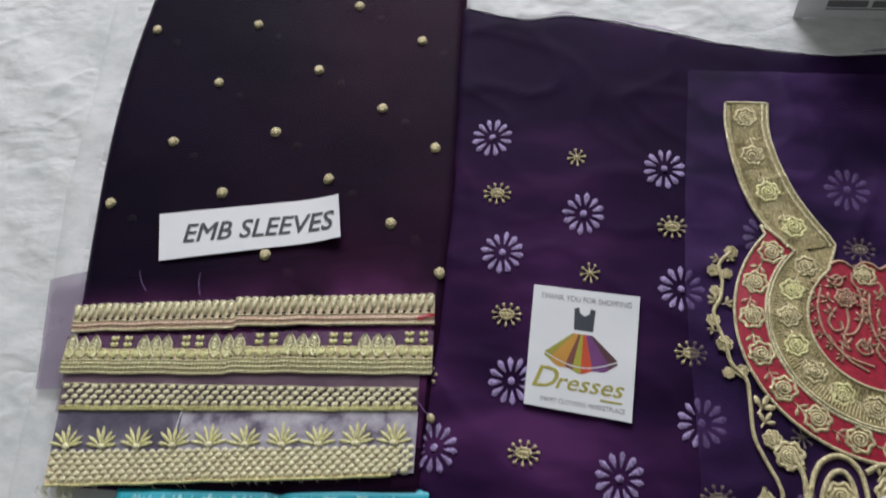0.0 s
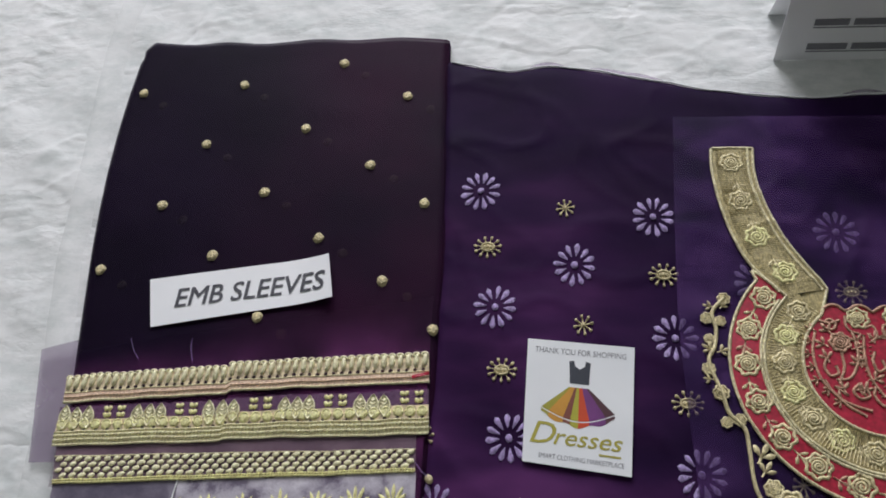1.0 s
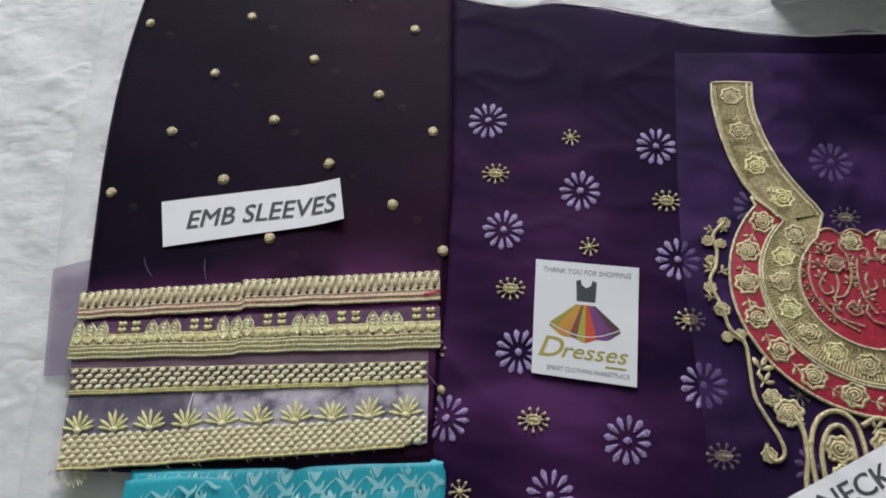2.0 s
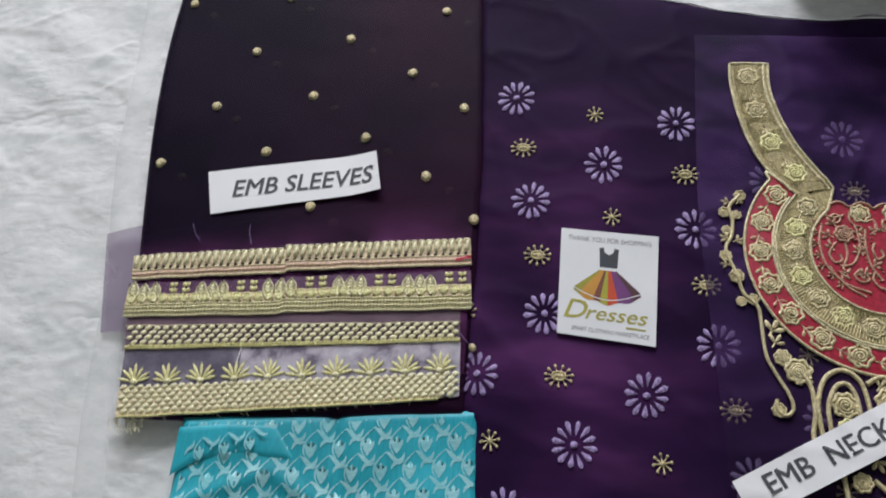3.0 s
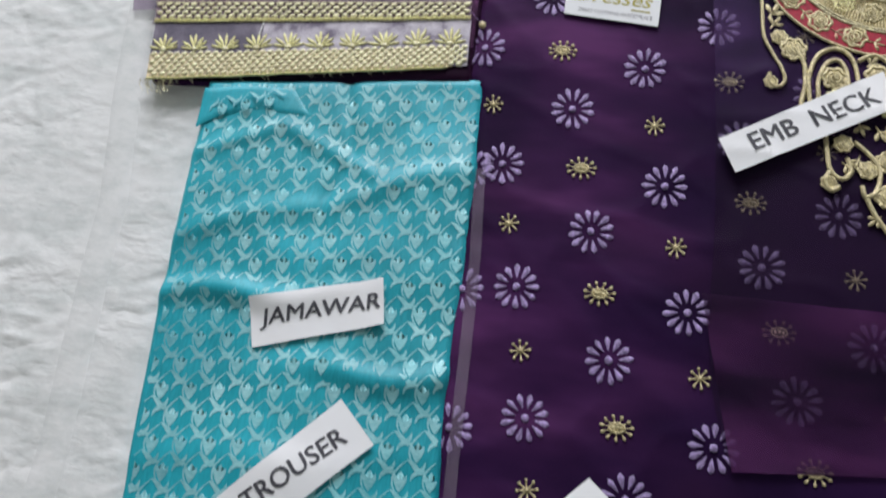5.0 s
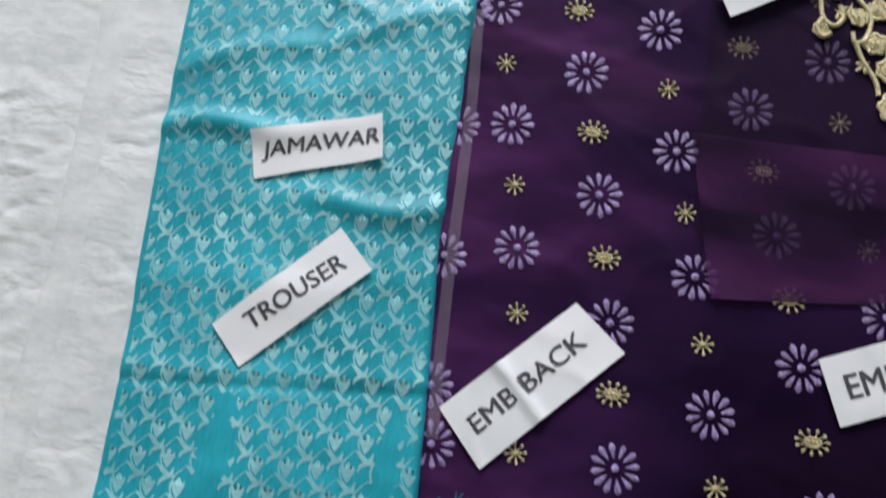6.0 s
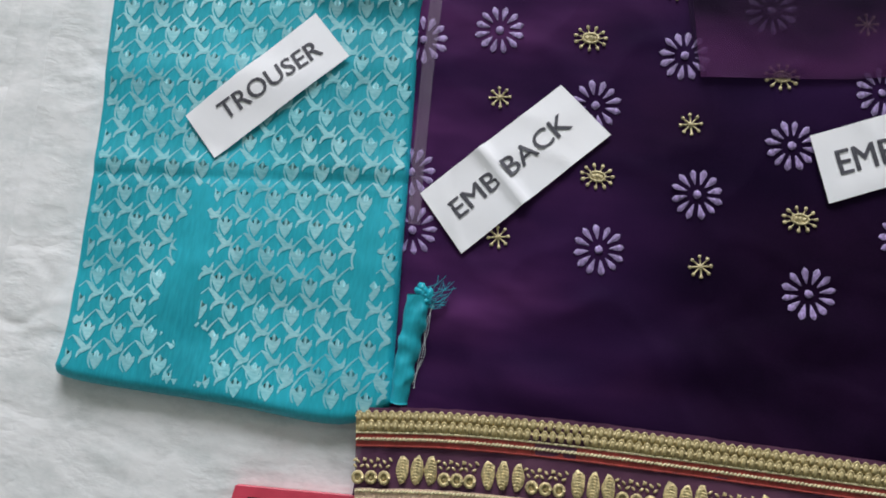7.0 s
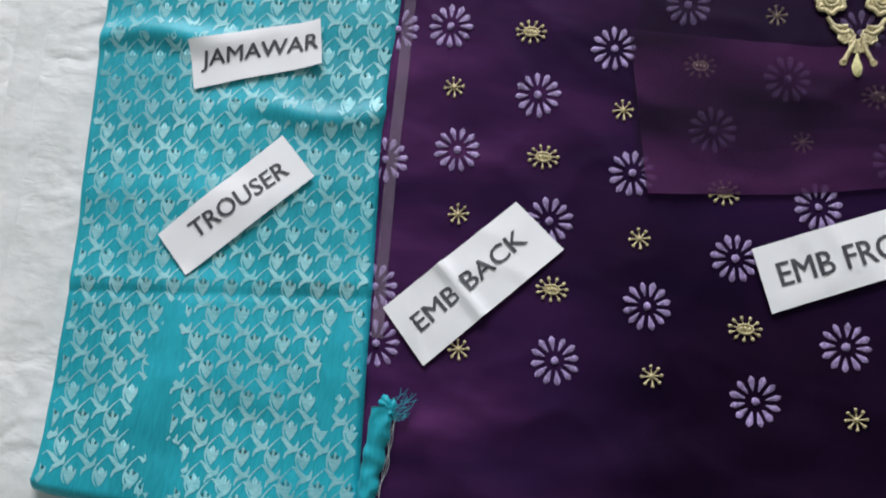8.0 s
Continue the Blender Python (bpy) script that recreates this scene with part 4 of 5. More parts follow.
for r in range(6):
    loops(a, 0.57 + 0.068 * r, 40, 0.0025, 0.0017, 0.0009, c, turn=0.45, stagger=0.5 * (r % 2))
part("net_knots", c.onto(on_lace), LACEGOLD, t)
part("edge_cord", a.cord(0.985, 0.0009, u1=0.94).onto(on_lace), LIME, t)
c = Mesh()
for i in range(46):
    x, y = a.at(random.uniform(-0.02, 0.10) if i < 26 else random.uniform(0.1, 0.9), 0.98)
    w = random.uniform(-2.4, -0.9)
    q = random.uniform(0.003, 0.011 if i < 26 else 0.004)
    c.tube([(x, y, 0.0003), (x + q * 0.5 * math.cos(w), y + q * 0.5 * math.sin(w), -0.0005), (x + q * math.cos(w + 0.4), y + q * math.sin(w + 0.4), -0.002)], 0.00018, 4)
part("frayed_threads", c.onto(on_lace), LACEGOLD, t)

# loose threads lying above the trims, and the sheer tab beside them
for line in (((-0.242, 0.052), (-0.247, 0.058), (-0.2505, 0.0655)), ((-0.206, 0.052), (-0.209, 0.060), (-0.2095, 0.0665)), ((-0.060, -0.003), (-0.055, -0.009), (-0.0515, -0.0115))):
    part("loose_thread", Mesh().tube([(x, y, 0.0015) for x, y in smooth(list(line), 4)], 0.00016, 4).onto(on_lace), VIOLET, sleeve)
part("gold_bead", Mesh().dome(-0.0508, -0.0125, 0.0024, 0.0030, 0.0016, 0.4, 8).onto(on_lace), GOLD, sleeve)
tab = Mesh().patch([(-0.2978, -0.0152), (-0.3150, 0.0585)], [(-0.262, -0.0130), (-0.270, 0.0720)], [(-0.2985, -0.0150), (-0.262, -0.0130)], [(-0.3145, 0.0577), (-0.270, 0.0720)], 14, 24, lambda x, y, u, v: -0.0035 + 0.0006 * wob(x, y, 0.02, 3.0) - 0.003 * max(0, 0.5 - u))
solid("organza_scrap", tab, LILAC, "sheer lilac organza scrap sticking out under the sleeve", "fabric")


# ---- the shop card ----
def card_thing():
    t = thing("shop_card", "glossy white shop card printed with a colourful dress", "card")
    tl, tr, br, bl = (0.0002, 0.0752), (0.0625, 0.0716), (0.0598, -0.0048), (0.0002, 0.0008)
    lift = lambda x, y, u, v: shirt_z(x, y) * 0.3 + 0.0022
    board = Mesh().patch([bl, tl], [br, tr], [bl, br], [tl, tr], 12, 14, lift)
    n = len(board.v)
    board.v, board.f = board.v + [(x, y, z - 0.0004) for x, y, z in board.v], board.f + [tuple(i + n for i in reversed(f)) for f in board.f]
    part("card_board", board, CARD, t)

    def at(u, v):
        return lerp(lerp(bl, br, u), lerp(tl, tr, u), v)

    def height(x, y):
        return shirt_z(x, y) * 0.3 + 0.0022

    def ink(name, outline, mat, label="", z=0.0001):
        rows = [outline] if isinstance(outline[0], tuple) else outline
        m = Mesh()
        for o in rows:
            m.add([(*at(u, v), z) for u, v in o], [tuple(range(len(o)))])
        return part(name, m.onto(height), mat, t, label, False)

    # the bodice and the flared skirt of coloured gores
    ink("printed_bodice", [(0.41, 0.655), (0.59, 0.655), (0.595, 0.76), (0.60, 0.835), (0.555, 0.845), (0.545, 0.80), (0.50, 0.775), (0.455, 0.80), (0.445, 0.845), (0.40, 0.835), (0.405, 0.76)], NAVY, "charcoal printed bodice")
    gores = ((0.36, 0.33, 0.05), (0.62, 0.30, 0.05), (0.22, 0.07, 0.05), (0.42, 0.40, 0.05), (0.62, 0.08, 0.03), (0.18, 0.05, 0.20), (0.10, 0.04, 0.05))
    cuts = (0.0, 0.10, 0.30, 0.40, 0.51, 0.66, 0.88, 1.0)
    hem = lambda f: (0.155 + 0.68 * f, 0.445 - 0.085 * math.sin(math.pi * f))
    for i, rgb in enumerate(gores):
        f0, f1 = cuts[i], cuts[i + 1]
        line = [hem(f0 + (f1 - f0) * k / 4) for k in range(5)]
        mat = plain("printed_gore_ink", rgb, 0.35)
        ink("printed_gore", [(0.405 + 0.185 * f0, 0.625), *line, (0.405 + 0.185 * f1, 0.625)], mat, "coloured gore of the printed skirt")
        low = [(u, v - 0.045 - 0.012 * math.sin(9 * u * 3.14)) for u, v in line]
        ink("printed_flounce", [*[(u, v - 0.010) for u, v in line], *reversed(low)], mat)
    # the script word in olive and its short underline
    for text, u, size, squeeze in (("D", 0.165, 0.0185, 1.05), ("resses", 0.585, 0.0140, 1.08)):
        x, y = at(u, 0.232 if text == "D" else 0.222)
        ob = words("printed_word", text, size, OLIVE, t, pose(x, y, 0, 0, 0, -4.5), 0.25, 0.00010, squeeze)
        for q in ob.data.vertices:
            q.co.z += height(q.co.x, q.co.y) + 0.00012
    ink("printed_bar", [(0.70, 0.118), (0.90, 0.118), (0.90, 0.132), (0.70, 0.132)], OLIVE)
    for text, v, box in (("THANK YOU FOR SHOPPING", 0.915, (0.0530, 0.0036)), ("SMART CLOTHING MARKETPLACE", 0.068, (0.0470, 0.0028))):
        x, y = at(0.5 if v > 0.5 else 0.54, v)
        ob = words("printed_line", text, 0.0045, GREY_INK, t, pose(x, y, 0, 0, 0, -3.3 if v > 0.5 else -5.0), 0.0, 0.0, 1.0, box)
        for q in ob.data.vertices:
            q.co.z += height(q.co.x, q.co.y) + 0.00012
    return t


card_thing()

# ---- the standing card behind the clothes ----
tent = thing("tent_card", "standing folded white card with grey printed lines", "card")
b = -0.0085
front = Mesh().box(0.1625, 0.330, 0.3010, 0.3016, b, b + 0.095)
part("front_panel", front, PAPER, tent, "", False)
back = Mesh().add([(0.1625, 0.3018, b + 0.095), (0.330, 0.3018, b + 0.095), (0.330, 0.345, b), (0.1625, 0.345, b), (0.1625, 0.3024, b + 0.0956), (0.330, 0.3024, b + 0.0956), (0.330, 0.3457, b), (0.1625, 0.3457, b)], [(0, 1, 2, 3), (7, 6, 5, 4), (0, 4, 5, 1), (3, 2, 6, 7), (0, 3, 7, 4), (1, 5, 6, 2)])
part("back_panel", back, PAPER, tent, "", False)
for z, lengths in ((0.034, (0.022, 0.052, 0.020)), (0.011, (0.026, 0.034, 0.030))):
    x = 0.182
    m = Mesh().box(x, x + sum(lengths) + 0.006, 0.3006, 0.3010, b + z - 0.0024, b + z - 0.0016)
    for length in lengths:
        m.box(x, x + length, 0.3006, 0.3010, b + z, b + z + 0.0058)
        x += length + 0.003
    part("printed_bar", m, GREY_INK, tent, "underlined line of grey print", False)

# ---- the pink-edged packet at the bottom ----
packet = thing("pink_packet", "flat dark packet with a glossy coral pink rim", "packet")
out = [(-0.0905, -0.5195), (-0.012, -0.5130), (-0.020, -0.600), (-0.100, -0.607)]
inn = [(-0.0830, -0.5240), (-0.018, -0.5185), (-0.025, -0.594), (-0.093, -0.600)]
m = Mesh()
for i in range(4):
    j = (i + 1) % 4
    m.prism([out[j], out[i], inn[i], inn[j]][::-1], -0.0075, -0.0015)
part("rim", m, PINK, packet, "glossy coral pink rim", False)
part("centre", Mesh().prism(inn[::-1], -0.0075, -0.0028), DARK, packet, "dark grey centre", False)


# ---- the neck panel: sheer organza with gold and crimson embroidery ----
AXIS, DOWN = Vector((0.2005, 0.067)), Vector((0.0224, -0.262)).normalized()


def mir(p):
    """The point across the neckline's middle line."""
    d = Vector(p[:2]) - AXIS
    q = AXIS + 2 * DOWN * d.dot(DOWN) - d
    return (q.x, q.y, *p[2:])


neck = thing("embroidered_neckline", "sheer purple organza neck panel with gold and crimson embroidery", "embroidery")
NL = smooth([(0.1154, -0.2736), (0.1017, -0.2175), (0.1005, -0.1263), (0.096, -0.0305), (0.0882, 0.0939), (0.0902, 0.2428)], 6)
NR = [(0.322, -0.238), (0.325, 0.2428)]
veil = Mesh().patch(NL, NR, [(0.1154, -0.2736), (0.1921, -0.2652), (0.322, -0.238)], [(0.0902, 0.2428), (0.325, 0.2428)], 80, 150, lambda x, y, u, v: panel_z(x, y))
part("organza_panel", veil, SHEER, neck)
hem = Mesh().patch([(0.1154, -0.2736), (0.0957, -0.1785)], [(0.322, -0.238), (0.322, -0.160)], [(0.1154, -0.2736), (0.1921, -0.2652), (0.322, -0.238)], [(0.0957, -0.1785), (0.205, -0.178), (0.322, -0.160)], 50, 30, lambda x, y, u, v: panel_z(x, y) + 0.0006)
part("turned_hem", hem, PLUM_VEIL, neck, "double layer of sheer plum organza")


def on_neck(x, y):
    return panel_z(x, y) + 0.0005


CX, CY, R0, R1, R2 = 0.197, 0.066, 0.0415, 0.0625, 0.0815


def ring_pt(deg, r):
    return CX + r * math.cos(radians(deg)), CY + r * math.sin(radians(deg))


def ring(a0, a1, r0, r1, n=70, z=0.0004):
    m = Mesh()
    for i in range(n + 1):
        w = a0 + (a1 - a0) * i / n
        for k in range(4):
            m.v.append((*ring_pt(w, r0 + (r1 - r0) * k / 3), z + (0.0004 if k in (1, 2) else 0)))
    m.f = [(i * 4 + k, i * 4 + k + 1, (i + 1) * 4 + k + 1, (i + 1) * 4 + k) for i in range(n) for k in range(3)]
    return m


def both(m):
    """A mesh and its mirror image as one."""
    n = len(m.v)
    m.v, m.f = m.v + [mir(p) for p in m.v], m.f + [tuple(i + n for i in reversed(f)) for f in m.f]
    return m


OUT = smooth([(0.1135, 0.2153), (0.113, 0.2008), (0.1158, 0.1766), (0.1227, 0.1495), (0.1327, 0.1277), ring_pt(138, R1)], 5)
INN = smooth([(0.1396, 0.2154), (0.1392, 0.1965), (0.1432, 0.1748), (0.1541, 0.146), (0.1738, 0.1135)], 5)
band = Mesh()
for i in range(41):
    p, q = along(OUT, i / 40), along(INN, i / 40)
    for k in range(4):
        band.v.append((*lerp(p, q, k / 3), 0.0004 + (0.0004 if k in (1, 2) else 0)))
band.f = [(i * 4 + k, i * 4 + k + 1, (i + 1) * 4 + k + 1, (i + 1) * 4 + k) for i in range(40) for k in range(3)]
band.add([(*ring_pt(138, R1), 0.0004), (0.1738, 0.1135, 0.0004), (*ring_pt(133, R0), 0.0004)], [(0, 1, 2)])
part("gold_collar_band", both(band).onto(on_neck), ANTIQUE, neck, "dull gold stitched collar band")
part("gold_ring", ring(133, 407, R0, R1).onto(on_neck), ANTIQUE, neck, "dull gold stitched ring")
crim = ring(140, 400, R1, R2)
crim.add([(*ring_pt(140, R1), 0.0004), (*ring_pt(140, R2), 0.0004), (0.1325, 0.1246, 0.0004), (0.1468, 0.1108, 0.0004)], [(0, 1, 2, 3)])
part("crimson_ring", crim.onto(on_neck), RED, neck, "crimson silk ring")
disc = Mesh()
rim = [ring_pt(w, R0) for w in range(133, 408, 5)]
scallop = [(x, 0.0985 + 0.0045 * abs(math.sin((x - 0.168) / 0.0145 * 1.571 * 2))) for x in np.linspace(0.2265, 0.168, 40)]
pts = [*rim, *scallop]
disc.add([(CX, 0.07, 0.0006), *[(*p, 0.0004) for p in pts]], [(0, i + 1, (i + 1) % len(pts) + 1) for i in range(len(pts))])
part("crimson_centre", disc.onto(on_neck), RED, neck, "crimson silk roundel")


def cord(line, r, z=0.0006, steps_each=6, flat=0.9):
    return Mesh().tube([(x, y, z) for x, y in smooth(list(line), steps_each)], r, 6, flat)


def cords(name, lines, r, mat, twin=True, label="", z=0.0006):
    for line in lines:
        part(name, cord(line, r, z).onto(on_neck), mat, neck, label)
        if twin:
            part(name, cord([mir(p) for p in line], r, z).onto(on_neck), mat, neck, label)


edge = [along(OUT, i / 14) for i in range(15)]
inner = [along(INN, i / 14) for i in range(15)]
cords("edge_cord", [edge, inner, [inner[-1], lerp(inner[-1], ring_pt(133, R0), 0.5), ring_pt(133, R0)], [(0.1135, 0.2153), (0.1265, 0.2157), (0.1396, 0.2154)], [lerp(p, q, 0.12) for p, q in zip(inner, edge)]], 0.0010, ROPE)
cords("edge_cord", [[ring_pt(w, r) for w in np.linspace(a, b, 40)] for a, b, r in ((133, 407, R0), (138, 402, R1), (140, 400, R2), (142, 398, R1 + 0.0017))], 0.0010, ROPE, False)
cords("edge_cord", [[ring_pt(140, R2), (0.1325, 0.1246), (0.1405, 0.1180), (0.1468, 0.1108)]], 0.0010, ROPE)
cords("edge_cord", [scallop[::2]], 0.0010, PEACH, False)


def rose(turns=2.6, seed=0):
    """A rose of coiled cord, one unit wide in radius, over petals."""
    m = Mesh()
    n = int(turns * 14)
    m.tube([((0.10 + 0.52 * i / n) * math.cos(2 * math.pi * turns * i / n), (0.10 + 0.52 * i / n) * math.sin(2 * math.pi * turns * i / n), 0.20 - 0.06 * i / n) for i in range(n + 1)], 0.10, 5)
    m.tube([((0.80 + 0.10 * math.sin(7 * w + seed)) * math.cos(w), (0.80 + 0.10 * math.sin(7 * w + seed)) * math.sin(w), 0.10) for w in (2 * math.pi * k / 28 for k in range(29))], 0.15, 5)
    m.dome(0, 0, 0.80, 0.80, 0.09)
    m.dome(0, 0, 0.14, 0.14, 0.34, 0, 6)
    return m


def put_rose(x, y, r, mat, z=0.0004):
    for p in ((x, y), mir((x, y))):
        m = rose(random.uniform(2.1, 2.9), random.uniform(0, 6))
        w = random.uniform(0, 6.28)
        c, sn = r * math.cos(w), r * math.sin(w)
        m.v = [(p[0] + a * c - b * sn, p[1] + a * sn + b * c, z + h * min(r, 0.006) * 0.65) for a, b, h in m.v]
        part("rose", m.onto(on_neck), mat, neck)


def sprig(x, y, turn, size, mat, name="leaf_sprig"):
    m = Mesh()
    m.tube([(x, y, 0.0008), (x + size * 0.5 * math.cos(turn), y + size * 0.5 * math.sin(turn), 0.0009)], size * 0.06, 5)
    for k, w in enumerate((-0.9, 0.0, 0.9)):
        bx, by = x + size * 0.3 * math.cos(turn), y + size * 0.3 * math.sin(turn)
        m.blade(bx, by, size * (0.62 if k != 1 else 0.75), size * 0.26, turn + w, 0.0011, 0.55, 0.0006)
    part(name, m.onto(on_neck), mat, neck)
    twin = Mesh()
    twin.v, twin.f = [mir(p) for p in m.v], [tuple(reversed(f)) for f in m.f]
    twin.v = [(a, b, 0.0008 + 0.0006 * (i % 3 == 1)) for i, (a, b, c) in enumerate(twin.v)]
    part(name, twin.onto(on_neck), mat, neck)


# roses and sprigs along the band and the rings
for f in (0.10, 0.36, 0.60, 0.85):
    p = lerp(along(OUT, f), along(INN, f), 0.48)
    put_rose(*p, 0.0078, GOLD if f < 0.5 else LIME)
for f in (0.22, 0.48, 0.73):
    p = lerp(along(OUT, f), along(INN, f), 0.5)
    sprig(*p, -1.2, 0.010, GOLD)
for i in range(7):
    w = 142 + 19.5 * i
    put_rose(*ring_pt(w, (R0 + R1) / 2), 0.0072, LIME if i % 2 else GOLD)
    sprig(*ring_pt(w + 7, (R0 + R1) / 2), radians(w + 95), 0.0085, GOLD)
for i in range(7):
    w = 146 + 18.0 * i
    put_rose(*ring_pt(w, (R1 + R2) / 2), 0.0080, GOLD)
    sprig(*ring_pt(w + 6.5, (R1 + R2) / 2 + 0.001), radians(w + 95), 0.0095, PEACH if i % 2 else GOLD)
# stitched sheen lines across the dull gold
c = Mesh()
for i in range(150):
    w = 134 + 272 * i / 150
    c.tube([(*ring_pt(w + random.uniform(-1, 1), R0 + 0.002), 0.0007), (*ring_pt(w + 1.5, R1 - 0.002), 0.0007)], 0.00028, 4)
for i in range(80):
    p, q = along(OUT, i / 80), along(INN, min(1, i / 80 + 0.008))
    c.tube([(*lerp(p, q, 0.12), 0.0007), (*lerp(p, q, 0.9), 0.0007)], 0.00028, 4)
    c.tube([(*mir(lerp(p, q, 0.12)), 0.0007), (*mir(lerp(p, q, 0.9)), 0.0007)], 0.00028, 4)
tagged(part("fill_stitches", c.onto(on_neck), GOLD, neck), kind="stuff")

# curls in the crimson roundel
put_rose(0.1765, 0.0790, 0.0066, PEACH)
put_rose(0.1880, 0.0945, 0.0070, GOLD)
cords("curl", [
    [(0.1640, 0.0860), (0.1612, 0.0720), (0.1640, 0.0560), (0.1740, 0.0440), (0.1880, 0.0385)],
    [(0.1840, 0.0860), (0.1850, 0.0700), (0.1800, 0.0580), (0.1720, 0.0560)],
    [(0.1900, 0.0840), (0.1885, 0.0700), (0.1905, 0.0570), (0.1960, 0.0470)],
    [(0.1765, 0.0730), (0.1770, 0.0640), (0.1745, 0.0570)],
    [(0.1660, 0.0930), (0.1720, 0.0910), (0.1780, 0.0930)],
    [(0.1935, 0.0800), (0.1970, 0.0840), (0.1955, 0.0900), (0.1910, 0.0885)],
    [(0.1690, 0.0700), (0.1665, 0.0640), (0.1690, 0.0585), (0.1735, 0.0600), (0.1725, 0.0645)],
    [(0.1840, 0.0545), (0.1800, 0.0500), (0.1830, 0.0455), (0.1880, 0.0470), (0.1865, 0.0515)],
    [(0.1690, 0.0880), (0.1735, 0.0870), (0.1755, 0.0905), (0.1725, 0.0935), (0.1695, 0.0915)],
    [(0.1815, 0.0960), (0.1810, 0.0900), (0.1835, 0.0860), (0.1875, 0.0850)],
    [(0.1945, 0.0740), (0.1925, 0.0680), (0.1945, 0.0620), (0.1985, 0.0640), (0.1975, 0.0690)],
    [(0.1925, 0.0535), (0.1905, 0.0480), (0.1935, 0.0425), (0.1990, 0.0400)],
    [(0.1655, 0.0560), (0.1690, 0.0490), (0.1760, 0.0410), (0.1850, 0.0355)],
], 0.0009, PEACH)
for i in range(7):
    p = along([(0.1640, 0.0860), (0.1612, 0.0720), (0.1640, 0.0560), (0.1740, 0.0440)], i / 6)
    sprig(*p, 2.7 + 0.15 * i, 0.0062, PEACH)
c = Mesh()
for i in range(15):
    p = along([(0.1900, 0.0840), (0.1885, 0.0700), (0.1905, 0.0570), (0.1960, 0.0470)], i / 14)
    for q in ((p[0] - 0.0022, p[1]), (p[0] + 0.0026, p[1] + 0.001)):
        c.tube([(*q, 0.0007), (q[0] + 0.0014, q[1] + 0.0002, 0.0008)], 0.0004, 5)
        m2 = mir(q)
        c.tube([(*m2, 0.0007), (m2[0] + 0.0014, m2[1] + 0.0002, 0.0008)], 0.0004, 5)
part("rung_stitches", c.onto(on_neck), PEACH, neck)
for x, y, w in ((0.1695, 0.0665, 1.9), (0.1825, 0.0655, 0.6), (0.1800, 0.0500, 0.2), (0.1725, 0.0840, 2.2), (0.1850, 0.0480, 1.2), (0.1700, 0.0520, -0.6), (0.1818, 0.0745, 0.3), (0.1865, 0.0640, 2.2), (0.1760, 0.0480, 1.9), (0.1900, 0.0560, 0.5), (0.1950, 0.0790, 1.4), (0.1700, 0.0760, 2.6), (0.1870, 0.0780, 2.0)):
    sprig(x, y, w, 0.0085, PEACH)

# the trailing vine outside the rings
cords("vine_stem", [[(0.1150, 0.1060), (0.1075, 0.0960), (0.1090, 0.0850), (0.1078, 0.0744), (0.1040, 0.0640), (0.1095, 0.0470), (0.1130, 0.0340), (0.1205, 0.0255), (0.1222, 0.0150), (0.1237, -0.0056), (0.1286, -0.0175), (0.1345, -0.0290), (0.1368, -0.0380), (0.1325, -0.0425), (0.1278, -0.0390), (0.1280, -0.0330)]], 0.0012, GOLD)
for x, y, r in ((0.1145, 0.1050, 0.0042), (0.1040, 0.0920, 0.0038), (0.1118, 0.0905, 0.0036), (0.1036, 0.0600, 0.0042), (0.1095, 0.0455, 0.0050), (0.1050, 0.0790, 0.0034), (0.1115, 0.0285, 0.0036), (0.1185, 0.0300, 0.0038), (0.1288, -0.0395, 0.0046), (0.1330, -0.0070, 0.0055), (0.1415, -0.0150, 0.0085)):
    put_rose(x, y, r, GOLD)
for x, y, w, s_ in ((0.1085, 0.0700, 0.4, 0.008), (0.1075, 0.0710, 2.6, 0.008), (0.1060, 0.0530, 3.0, 0.006), (0.1090, 0.0990, 2.9, 0.007), (0.1120, 0.0985, 0.9, 0.006), (0.1262, 0.0060, 1.1, 0.013), (0.1275, -0.0010, 1.0, 0.010), (0.1395, -0.0230, 0.8, 0.012)):
    sprig(x, y, w, s_, GOLD)
# scrolls and pendants under the rings
cords("scroll", [
    [(0.1420, -0.0150), (0.1475, -0.0240), (0.1485, -0.0400), (0.1465, -0.0540), (0.1480, -0.0700)],
    [(0.1520, -0.0560), (0.1505, -0.0350), (0.1560, -0.0180), (0.1670, -0.0125), (0.1760, -0.0200), (0.1790, -0.0380), (0.1780, -0.0560)],
    [(0.1570, -0.0560), (0.1560, -0.0370), (0.1610, -0.0235), (0.1680, -0.0210), (0.1725, -0.0300), (0.1730, -0.0500)],
    [(0.1790, -0.0200), (0.1880, -0.0150), (0.1960, -0.0200), (0.2020, -0.0320)],
    [(0.1600, -0.0700), (0.1612, -0.0850), (0.1630, -0.0960), (0.1690, -0.1010), (0.1740, -0.0960), (0.1720, -0.0870)],
    [(0.1630, -0.0960), (0.1600, -0.1030), (0.1630, -0.1085), (0.1680, -0.1060)],
    [(0.1760, -0.0760), (0.1860, -0.0860), (0.1900, -0.0960), (0.1870, -0.1080), (0.1815, -0.1110), (0.1800, -0.1040)],
    [(0.1820, -0.1110), (0.1870, -0.1220), (0.1940, -0.1330), (0.1960, -0.1420)],
    [(0.1940, -0.0800), (0.2010, -0.0950), (0.2000, -0.1150), (0.2050, -0.1350)],
], 0.0015, GOLD)
